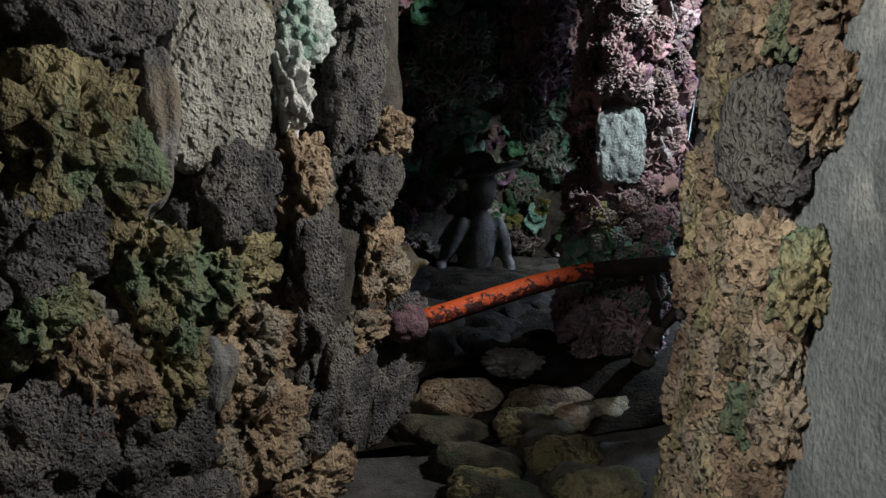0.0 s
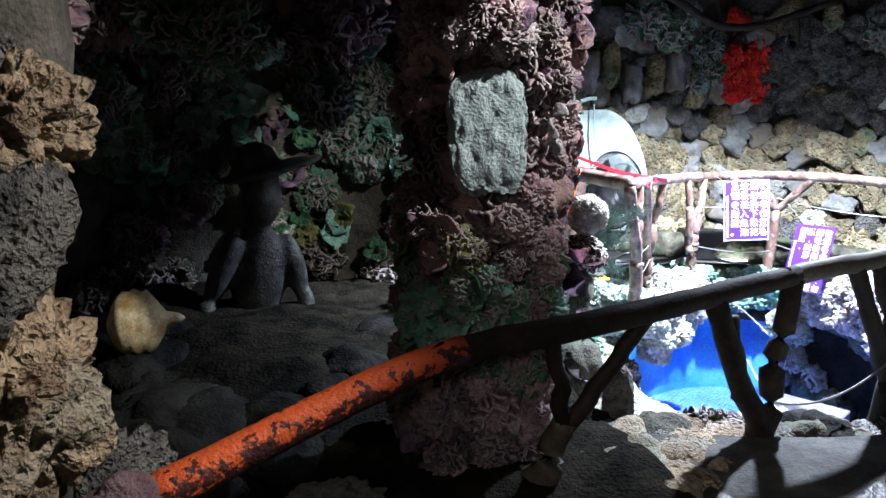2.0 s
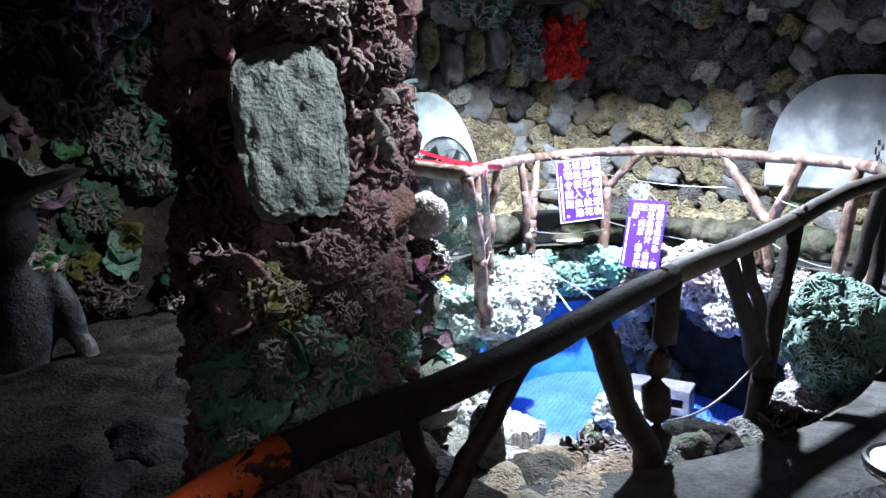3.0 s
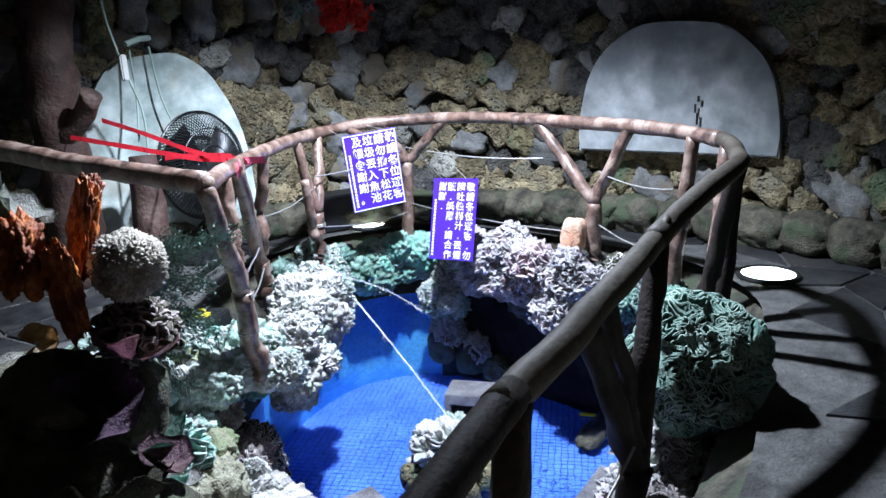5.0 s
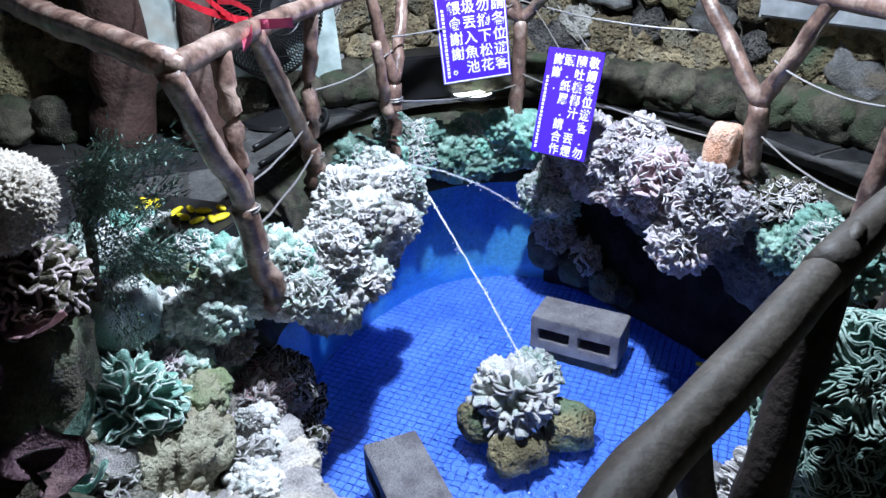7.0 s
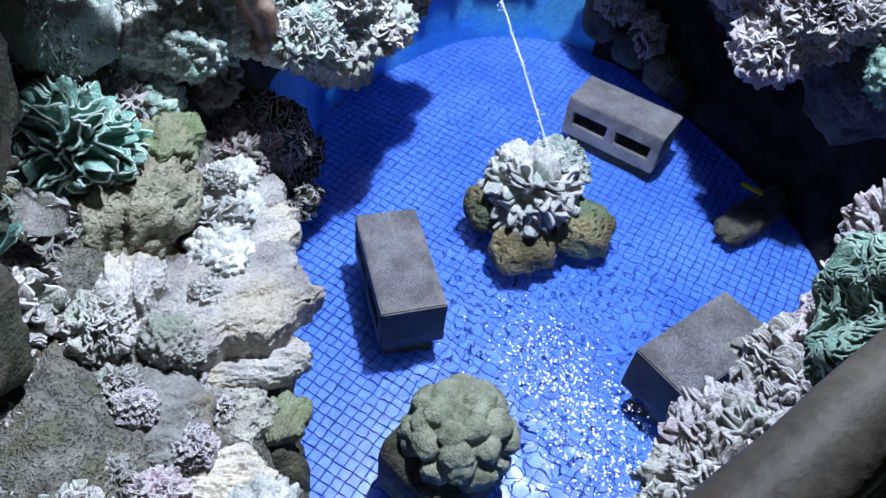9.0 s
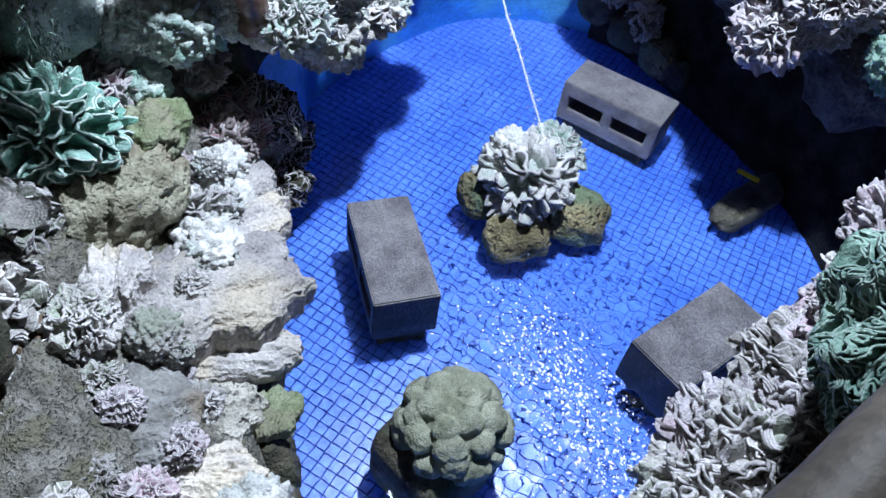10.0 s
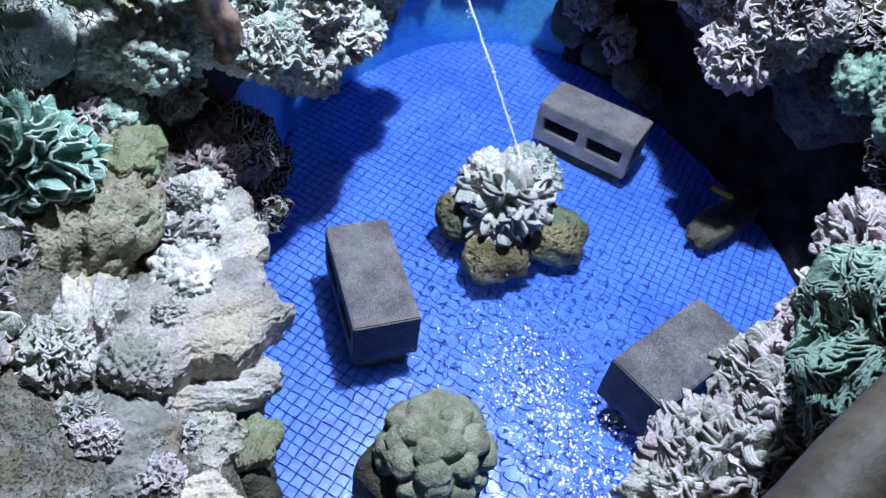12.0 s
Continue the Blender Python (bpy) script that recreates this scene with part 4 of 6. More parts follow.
# ---- floor slabs ----
def slabs():
    grid = {}
    step = 0.33
    for i in range(-4, 20):
        for j in range(-2, 20):
            grid[i, j] = (i * step + rng.uniform(-0.11, 0.11) + (0.15 if j % 2 else 0), j * step + rng.uniform(-0.11, 0.11))
    rad = np.hypot(*(HOLE - CENTRE).T)
    outer, _ = wall_points(WALL_PLAN, 0.05)
    for (i, j), _q in list(grid.items()):
        quad = [grid.get(k) for k in ((i, j), (i + 1, j), (i + 1, j + 1), (i, j + 1))]
        if None in quad:
            continue
        q = np.array(quad)
        mid = q.mean(0)
        ok = mid[0] > 0.9
        for v in q:
            a = math.atan2(v[1] - CENTRE[1], v[0] - CENTRE[0]) % (2 * math.pi)
            r = np.hypot(*(v - CENTRE))
            ok = ok and r > 1.04 * rad[int(a / (2 * math.pi) * 160) % 160]
        near = outer[int(np.argmin(((outer - mid) ** 2).sum(1)))]
        ok = ok and np.hypot(*(near - CENTRE)) > np.hypot(*(mid - CENTRE)) - 0.1
        if not ok:
            continue
        q = mid + (q - mid) * 0.94
        top = ground(q[:, 0], q[:, 1]) + 0.009
        bm = bmesh.new()
        lo = [bm.verts.new((*v, t - 0.014)) for v, t in zip(q, top)]
        hi = [bm.verts.new((*(mid + (v - mid) * 0.975), t)) for v, t in zip(q, top)]
        bm.faces.new(hi)
        for k in range(4):
            bm.faces.new((lo[k], lo[(k + 1) % 4], hi[(k + 1) % 4], hi[k]))
        part("flagstone", bm, FLAG, floor)


slabs()


# ---- pond bed tiles ----
def tiles():
    pitch = 0.032
    turn = radians(34)
    ca, sa = math.cos(turn), math.sin(turn)
    plan = RING
    rad = np.hypot(*(plan - CENTRE).T)
    single = bmesh.new()
    bmesh.ops.create_cube(single, size=1, matrix=Matrix.Diagonal((pitch * 0.88, pitch * 0.88, 0.005, 1)))
    me = bpy.data.meshes.new("tile")
    single.to_mesh(me)
    single.free()
    me.materials.append(TILE)
    verts, faces, made = [], [], 0
    for i in range(-45, 46):
        for j in range(-45, 46):
            u, v = i * pitch, j * pitch
            x, y = CENTRE[0] + u * ca - v * sa, CENTRE[1] + u * sa + v * ca
            a = math.atan2(y - CENTRE[1], x - CENTRE[0]) % (2 * math.pi)
            if math.hypot(x - CENTRE[0], y - CENTRE[1]) > rad[int(a / (2 * math.pi) * 160) % 160]:
                continue
            dz = 0.0008 * math.sin(i * 12.9 + j * 78.2)
            if 2.0 < x < 2.62 and 2.75 < y < 3.2 and made < 260:
                ob = put("tile", me, bed, pose(x, y, BED + dz, 0, 0, 34))
                made += 1
                continue
            k = len(verts)
            h = pitch * 0.44
            for du, dv in ((-h, -h), (h, -h), (h, h), (-h, h)):
                verts.append((x + du * ca - dv * sa, y + du * sa + dv * ca, BED + 0.0025 + dz))
            for du, dv in ((-h, -h), (h, -h), (h, h), (-h, h)):
                verts.append((x + 1.03 * (du * ca - dv * sa), y + 1.03 * (du * sa + dv * ca), BED - 0.003))
            faces.append((k, k + 1, k + 2, k + 3))
            for s in range(4):
                t = (s + 1) % 4
                faces.append((k + s, k + 4 + s, k + 4 + t, k + t))
    ob = put("tiles", mesh_from("tiles", verts, faces, TILE, False), bed)
    tagged(ob, kind="stuff")


tiles()


# ---- blocks in the pond ----
def block(x, y, rz, shaded=False, top=0.132):
    """Hollow concrete block lying on its side, cells facing sideways."""
    ob = thing("concrete_block", (x, y, BED), "grey hollow concrete block standing in the pond", "concrete block", "concrete blocks in the pond")
    L, W = 0.39, 0.19
    bm = bmesh.new()
    xs = (-L / 2, -L / 2 + 0.035, -0.02, 0.02, L / 2 - 0.035, L / 2)
    zs = (-0.055, 0.02, 0.075, top)
    v = {(i, k, s): bm.verts.new((xs[i], s * W / 2, zs[k])) for i in range(6) for k in range(4) for s in (-1, 1)}
    hollow = {(1, 1), (3, 1)}
    for i in range(5):
        for k in range(3):
            if (i, k) in hollow:
                for p, q in (((i, k), (i + 1, k)), ((i + 1, k), (i + 1, k + 1)), ((i + 1, k + 1), (i, k + 1)), ((i, k + 1), (i, k))):
                    bm.faces.new((v[*p, -1], v[*q, -1], v[*q, 1], v[*p, 1]))
            else:
                for s in (-1, 1):
                    bm.faces.new((v[i, k, s], v[i + 1, k, s], v[i + 1, k + 1, s], v[i, k + 1, s]))
    for i in range(5):
        for k in (0, 3):
            bm.faces.new((v[i, k, -1], v[i + 1, k, -1], v[i + 1, k, 1], v[i, k, 1]))
    for k in range(3):
        for i in (0, 5):
            bm.faces.new((v[i, k, -1], v[i, k + 1, -1], v[i, k + 1, 1], v[i, k, 1]))
    bmesh.ops.recalc_face_normals(bm, faces=bm.faces)
    sharp = [e for e in bm.edges if len(e.link_faces) == 2 and e.calc_face_angle() > 1]
    bmesh.ops.bevel(bm, geom=sharp, offset=0.004, segments=2, affect="EDGES")
    # Added dark base: shade under the block put into its colour.
    foot = box_into(bmesh.new(), (0, 0, (BED - 0.055) / 2), (L * 0.86, W * 0.75, -0.055 - BED + 0.004), 0, 0.006)
    bmesh.ops.transform(foot, matrix=Matrix.Translation((x, y, 0)) @ Euler((0, 0, radians(rz))).to_matrix().to_4x4(), verts=foot.verts)
    part("footing", foot, MOSS_SHADE, ob, "dark added footing, painted for the shade under the block")
    bmesh.ops.transform(bm, matrix=Matrix.Translation((x, y, 0)) @ Euler((0, 0, radians(rz))).to_matrix().to_4x4(), verts=bm.verts)
    body = part("block_body", bm, BLOCK, ob)
    # Side faces painted near-black: the shade on them put into wet concrete.
    if shaded:
        body.data.materials.append(SHADEBLOCK)
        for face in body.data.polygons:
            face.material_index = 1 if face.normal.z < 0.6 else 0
    return ob


block(3.302, 3.776, -59.9)
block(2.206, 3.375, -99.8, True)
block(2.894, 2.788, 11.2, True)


# ---- coral islands ----
island = thing("coral_island", (2.75, 3.5, BED), "pale ruffled coral on mossy rocks in the pond", "coral island")
for x, y, z, sx, sy, sz, k in ((2.66, 3.38, -0.02, 0.14, 0.1, 0.11, 0), (2.87, 3.42, -0.03, 0.14, 0.17, 0.13, 1), (2.76, 3.55, -0.02, 0.22, 0.17, 0.13, 2), (2.62, 3.56, 0.02, 0.1, 0.1, 0.1, 0)):
    put("rock", BOULDERS[k], island, turned(x, y, z, sx, sy, sz, 0, 0, 40 * k), material=OCHRE if k < 2 else MOSS_SHADE)
put("coral", ribbon_mesh("island_coral", 191, WHITE, CREST, 6, 1.7, (-0.3, 0.0, 0.3), 0.55, 0.5, 0.035, 0.2), island, turned(2.74, 3.51, 0.12, 0.165, 0.165, 0.14), label="grey-white ruffled coral head")
put("coral", FINE_RUFFLES[1], island, turned(2.86, 3.56, 0.14, 0.12, 0.12, 0.1), material=MINT)
put("coral", KNOBS[1], island, turned(2.7, 3.58, 0.2, 0.07, 0.07, 0.06), material=WHITE)

mound = thing("brain_coral_mound", (2.13, 2.83, BED), "grey-green domed coral mound on a dark plinth", "coral mound")


def mound_mesh():
    p, f = sphere(6)
    w = p + 0.06 * np.stack([grad_noise(p * 3 + k * 5.3, 61 * k) for k in range(3)], 1)
    cc = cells(w * 2.1 + 3.1, 12)
    r = 0.78 + 0.2 * np.clip((0.66 - cc) / 0.3, 0, 1) ** 0.35 + 0.03 * fractal(p * 7, 9, 3) + 0.018 * grad_noise(p * 26, 4)
    return mesh_from("mound_head", p * r[:, None], f, BRAIN)


put("mound_head", mound_mesh(), mound, turned(2.13, 2.81, 0.12, 0.152, 0.15, 0.125))
put("plinth", rock_mesh("plinth", 301, MOSS_SHADE, 4, 5, 0.05), mound, turned(2.1, 2.81, -0.02, 0.175, 0.16, 0.15, 0, 0, 20), material=MOSS_SHADE)

sunk = put("sunken_rock", BOULDERS[0], None, turned(3.58, 3.26, -0.08, 0.26, 0.08, 0.08, 0, 0, 14), material=MOSS_SHADE)
tagged(sunk, "mossy rock just under the water", "rock")
stick_bm = bmesh.new()
box_into(stick_bm, (3.6, 3.33, 0.012), (0.085, 0.022, 0.012), -62, 0.004)
stick = part("yellow_float", stick_bm, YELLOW, None)
tagged(stick, "small yellow plastic strip floating in the pond", "float")


# ---- coral banks ----
KIND = {"l": FRILLS, "m": FOLDS, "r": RUFFLES, "f": FINE_RUFFLES, "k": KNOBS, "b": [BRAINS], "s": BOULDERS, "o": [BIGRUFFLE]}


def bank(name, place, label, pieces):
    ob = thing(name, place, label, "coral bank")
    for k, (kind, mat, x, y, z, r) in enumerate(pieces):
        mesh = KIND[kind][k % len(KIND[kind])]
        if kind == "l":
            put("coral", mesh, ob, facing(x, y, z, r, (rng.uniform(-0.5, 0.5) + 0.7 * (CENTRE[0] - x), rng.uniform(-0.5, 0.5) + 0.7 * (CENTRE[1] - y), 0.9), rng.uniform(0, 360)), material=mat)
            continue
        put("rock" if kind == "s" else "coral", mesh, ob, turned(x, y, z, r * rng.uniform(0.9, 1.15), r * rng.uniform(0.9, 1.15), r * rng.uniform(0.75, 1.0), rng.uniform(-25, 25), rng.uniform(-25, 25), rng.uniform(0, 360)), material=mat)
    return ob


def along(points, n, kinds, mats, size, spread, rise=0.0):
    """Pieces strewn along a line of places."""
    pts = curve_points(points, 0.02)
    out = []
    for k in range(n):
        q = pts[int((k + rng.random()) / n * (len(pts) - 1))]
        out.append((rng.choice(kinds), rng.choice(mats), q[0] + rng.uniform(-spread, spread), q[1] + rng.uniform(-spread, spread), q[2] + rng.uniform(-1, 1) * (rise or spread), size * rng.uniform(0.75, 1.3)))
    return out


left = along([(2.12, 3.8, 0.72), (2.3, 3.9, 0.73), (2.48, 4.0, 0.75), (2.62, 4.15, 0.74)], 46, "ffk", [WHITE, WHITE, WHITE, MINT, ASH], 0.09, 0.06, 0.12)
left += along([(2.15, 3.82, 0.56), (2.35, 3.95, 0.57), (2.55, 4.12, 0.6)], 12, "fk", [WHITE, MINT, ASH], 0.08, 0.05, 0.06)
left += along([(1.5, 3.92, 0.82), (1.74, 3.86, 0.8), (1.95, 3.8, 0.72), (2.08, 3.76, 0.68)], 34, "kkf", [MINT, MINT, TEAL, WHITE, TEAL, NET], 0.085, 0.07, 0.11)
left += along([(1.3, 3.75, 0.75), (1.55, 3.8, 0.8), (1.8, 3.85, 0.75)], 14, "sk", [MOSS_SHADE, MINT, MOSS_SHADE, GREENTOP], 0.11, 0.08, 0.08)
left += along([(1.8, 3.68, 0.5), (1.92, 3.72, 0.35), (2.04, 3.84, 0.2)], 14, "rf", [MOSS_SHADE, MAUVE, ASH], 0.09, 0.06, 0.12)
bank("left_coral_bank", (2.0, 3.8, 0.5), "bank of bleached and mint coral heads over the pond", left)

rim = along([(2.6, 4.42, 0.72), (2.95, 4.55, 0.74), (3.3, 4.5, 0.72), (3.5, 4.36, 0.7)], 44, "kf", [TEAL, NET, NET, MINT, TEAL], 0.09, 0.05, 0.11)
bank("far_coral_bank", (3.0, 4.6, 0.6), "mint green coral edging along the pond's far rim", rim)

right = along([(3.54, 4.14, 0.74), (3.5, 3.84, 0.76), (3.43, 3.5, 0.76), (3.42, 3.2, 0.73)], 58, "mf", [LILAC, LILAC, ASH, LILAC, PINKISH], 0.1, 0.07, 0.12)
right += along([(3.44, 4.25, 0.55), (3.42, 4.1, 0.5)], 8, "f", [TEAL, MINT], 0.09, 0.05, 0.06)
right += along([(3.56, 3.15, 0.77), (3.52, 2.95, 0.75), (3.38, 2.75, 0.72)], 12, "km", [NET, NET, MOSS_SHADE], 0.09, 0.05, 0.08)
right += along([(3.68, 4.0, 0.62), (3.72, 3.5, 0.62), (3.68, 3.1, 0.62)], 16, "s", [LAVA], 0.2, 0.04, 0.03)
bank("right_coral_bank", (3.5, 3.6, 0.5), "overhanging bank of lilac and grey ruffled coral", right)
for x, y, z, r, k, mat in ((3.56, 4.32, 0.16, 0.11, 0, MOSS_SHADE), (3.63, 4.17, 0.09, 0.1, 1, MOSS_SHADE), (3.7, 4.02, 0.03, 0.1, 2, OCHRE), (3.58, 4.3, 0.26, 0.12, 3, ASH), (3.66, 4.14, 0.14, 0.1, 4, ASH), (3.72, 3.9, 0.02, 0.07, 5, MOSS_SHADE)):
    ob = put("shore_rock", (BOULDERS[k % 3] if k not in (3, 4) else FINE_RUFFLES[k % 4]), None, turned(x, y, z, r, r, r * 1.2, 0, 0, 300 * r), material=mat)
    tagged(ob, "mossy rock standing at the water's edge", "rock", "rocks at the water's edge")

near = along([(2.42, 2.34, 0.5), (2.56, 2.4, 0.56), (2.7, 2.46, 0.58), (2.98, 2.56, 0.55)], 28, "mf", [LILAC, ASH, ASH], 0.105, 0.05, 0.09)
near += along([(2.74, 2.46, 0.7), (2.98, 2.55, 0.72)], 10, "m", [LILAC, ASH], 0.1, 0.05, 0.05)
near += along([(2.75, 2.42, 0.6), (3.0, 2.5, 0.6)], 4, "f", [NET], 0.09, 0.04, 0.04)
near += along([(1.05, 2.2, 0.72), (1.3, 2.17, 0.72), (1.6, 2.13, 0.68), (1.9, 2.1, 0.68), (2.15, 2.12, 0.7)], 70, "ssr", [LAVA, MOSS_SHADE, LAVA, SHADEROCK, MOSS_SHADE], 0.1, 0.08, 0.06)
bank("near_coral_bank", (2.4, 2.4, 0.4), "grey-lilac ruffled coral along the near rim of the pond", near)
net = thing("netted_coral", (2.6, 2.31, 0.85), "large dark green netted coral ball by the fence", "coral")
put("coral_body", ribbon_mesh("coral_body", 161, NET, NETRIM, 7, 8.5, (-0.2, 0.06, 0.32), 0.88, 0.11, 0.012, 0.045), net, turned(2.6, 2.31, 0.93, 0.21, 0.2, 0.2, 0, 0, 30))


# ---- left shore ----
def shore_mesh():
    n, m = 70, 80
    xs, ys = np.linspace(0.85, 1.95, n), np.linspace(2.25, 4.3, m)
    gx, gy = np.meshgrid(xs, ys)
    edge = np.interp(gy, (2.2, 2.6, 2.95, 3.25, 3.5, 3.8, 4.3), (1.64, 1.66, 1.7, 1.76, 1.84, 1.93, 2.1))
    inland = edge - gx
    h = 0.3 + 0.3 * np.clip(inland / 0.35, 0, 1) + 0.25 * np.clip((gy - 3.1) / 0.7, 0, 1) * np.clip(inland / 0.3, 0, 1)
    h = np.where(inland < 0, 0.3 - 14.0 * -inland, h)
    p = np.column_stack([gx.ravel(), gy.ravel(), np.zeros(gx.size)])
    h = h.ravel() + 0.05 * fractal(p * 3, 5, 4) + 0.012 * fractal(p * 17, 6, 3)
    h = np.maximum(h, BED - 0.05)
    faces = [(j * n + i, j * n + i + 1, (j + 1) * n + i + 1, (j + 1) * n + i) for j in range(m - 1) for i in range(n - 1)]
    return mesh_from("shore", np.column_stack([p[:, :2], h]), faces, SAND)


shore = put("shore", shore_mesh())
tagged(shore, "bank of grey shell gravel beside the pond", "gravel bank", kind="structure")


def striated_mesh(seed, material, thin=0.8):
    """A slab of rock with fanned ridges, split layers and a ragged lip."""
    p, f = sphere(6)
    q = p.copy()
    a = np.arctan2(p[:, 1], p[:, 0])
    rim = np.column_stack([np.cos(a), np.sin(a), np.full(len(a), seed * 1.7)])
    r = 0.8 + 0.2 * grad_noise(rim * 2, seed) + 0.07 * fractal(rim * (5, 5, 1), seed + 4, 3, 0.6) + 0.05 * fractal(p * 5, seed, 3)
    q[:, :2] *= r[:, None]
    fan = np.arctan2(q[:, 1], q[:, 0] + 1.6)
    along_fan = np.hypot(q[:, 1], q[:, 0] + 1.6)
    ridges = 0.2 * fractal(np.column_stack([along_fan * 0.9, fan * 9, q[:, 2] * 0.4 + seed]), seed, 4, 0.62)
    steps = 0.1 * np.floor(2.5 * (1.3 - along_fan / 2.2 + 0.3 * grad_noise(q * 2.2 + seed, seed + 9)))
    q[:, 2] = np.sign(p[:, 2]) * np.abs(p[:, 2]) ** 0.5 * thin + np.where(p[:, 2] > 0, ridges + steps, 0.5 * ridges)
    return mesh_from("striated_rock", q, f, material)


FLATS = {"shell": (SHELLROCK, "fan-ridged grey shell rock jutting over the water"), "buff": (PALE, "buff flat stone at the pond's edge"), "green": (GREENTOP, "green-stained flat stone at the pond's edge"), "slab": (GREY, "smooth grey stone slab in the gravel"), "olive": (OLIVE, "long olive-grey rock in the bank"), "moss": (GREENTOP, "flat rock with a mossy green top")}
for sd, (kind, x, y, z, sx, sy, sz, rz) in enumerate((("shell", 1.68, 3.16, 0.42, 0.26, 0.19, 0.09, 12), ("shell", 1.67, 3.04, 0.37, 0.2, 0.09, 0.05, -14), ("shell", 1.8, 3.36, 0.38, 0.17, 0.1, 0.06, 30), ("shell", 1.84, 3.5, 0.38, 0.1, 0.1, 0.05, 60), ("buff", 1.62, 2.91, 0.36, 0.12, 0.1, 0.06, 30), ("green", 1.73, 2.89, 0.33, 0.075, 0.07, 0.04, 60), ("slab", 1.51, 2.9, 0.47, 0.11, 0.14, 0.06, 20), ("shell", 1.58, 2.76, 0.4, 0.12, 0.08, 0.06, -20), ("buff", 1.62, 2.62, 0.38, 0.13, 0.1, 0.06, 10), ("olive", 1.57, 3.36, 0.55, 0.2, 0.11, 0.13, 42), ("moss", 1.66, 3.5, 0.62, 0.11, 0.09, 0.07, 60), ("shell", 1.5, 3.2, 0.5, 0.12, 0.1, 0.08, 80))):
    mat, lab = FLATS[kind]
    ob = put("flat_rock", rock_mesh("flat_rock", 2 * sd + 3, mat, 5, 2.6, 0.22, 0.1, 3.5) if kind in ("olive", "moss") else striated_mesh(2 * sd + 3, mat, 0.8 if kind == "shell" else 0.45), None, turned(x, y, z, sx, sy, sz, 0, 6, rz))
    tagged(ob, lab, "rock")
for k in range(16):
    y = 2.42 + 0.08 * k
    x = float(np.interp(y, (2.4, 2.95, 3.5, 3.8), (1.65, 1.7, 1.84, 1.93)))
    ob = put("foot_rock", BOULDERS[k % 3], None, turned(x, y, 0.1 + 0.05 * (k % 3), 0.07, 0.08, 0.14, 0, 0, 40 * k), material=MOSS_SHADE)
    tagged(ob, "dark mossy rock under the bank at the waterline", "rock", "rocks under the left bank")
small = random.Random(41)
crown = [("kkf"[k % 3], (MINT, TEAL, MINT, WHITE)[k % 4], 1.5 + 0.56 * ((k * 0.618) % 1.0), 3.64 + 0.14 * ((k * 0.755) % 1.0), 0.7 + 0.1 * ((k * 0.41) % 1.0), 0.075 + 0.03 * ((k * 0.37) % 1.0), "pale mint knobbly coral crowning the bank") for k in range(16)]
strewn = [("fkmf"[k % 4], (ASH, WHITE, ASH, LILAC, WHITE)[k % 5], *(lambda s: (1.44 + 0.3 * s + small.uniform(-0.12, 0.1), 2.6 + 1.0 * s))((k * 0.618) % 1.0), 0.44 + small.uniform(-0.06, 0.1), small.uniform(0.035, 0.065), "broken grey-white coral piece on the bank") for k in range(34)]
heads = [("o", TEAL, 1.48, 3.45, 0.7, 0.15, "open teal ruffled coral with pale edges"), ("b", MINT, 1.8, 3.78, 0.52, 0.085, "pale mint brain coral on the bank"), ("f", LILAC, 1.58, 3.6, 0.66, 0.1, "lilac folded coral behind the teal coral"), ("f", ASH, 1.36, 3.3, 0.62, 0.12, "ash grey ruffled coral on the bank"),
    ("f", WHITE, 1.72, 3.38, 0.45, 0.1, "white broken coral pieces"), ("f", WHITE, 1.76, 3.5, 0.42, 0.09, "white broken coral pieces"), ("k", WHITE, 1.7, 3.26, 0.46, 0.08, "white broken coral pieces"), ("b", WHITE, 1.8, 3.44, 0.4, 0.06, "white brain coral head"), ("f", ASH, 1.3, 3.12, 0.62, 0.12, "ash grey ruffled coral on the bank"), ("f", ASH, 1.44, 3.06, 0.58, 0.08, "ash grey ruffled coral on the bank"), ("k", RUST, 1.31, 3.08, 0.57, 0.09, "rust brown knobbly coral"),
    ("o", LIME, 1.34, 3.66, 0.8, 0.14, "olive leafy coral on the bank"), ("o", MOSS_SHADE, 1.26, 3.45, 0.82, 0.15, "dark leafy coral on the bank"), ("f", ASH, 1.56, 3.55, 0.62, 0.1, "ash grey ruffled coral on the bank"), ("o", OLIVE, 1.27, 3.24, 0.8, 0.13, "olive leafy coral with pale rims"), ("k", MINT, 1.66, 3.6, 0.66, 0.07, "mint green knobbly coral"), ("s", MINT, 1.5, 3.66, 0.86, 0.15, "flat green-topped rock by the fence"), ("f", MOSS_SHADE, 1.9, 3.6, 0.2, 0.09, "dark mossy coral at the water"), ("f", MOSS_SHADE, 2.0, 3.75, 0.1, 0.1, "dark mossy coral at the water"), ("k", WHITE, 1.62, 2.66, 0.4, 0.09, "ash grey broken coral"), ("f", ASH, 1.35, 2.72, 0.55, 0.07, "ash grey broken coral")]
for k, (kind, mat, x, y, z, r, lab) in enumerate(heads + crown + strewn):
    ob = put("rock" if kind == "s" else "coral", KIND[kind][k % len(KIND[kind])], None, turned(x, y, z, r, r, r * 0.85, rng.uniform(-20, 20), rng.uniform(-20, 20), rng.uniform(0, 360)), material=mat)
    tagged(ob, lab, "rock" if kind == "s" else "coral")
chips_v, chips_f = [], []
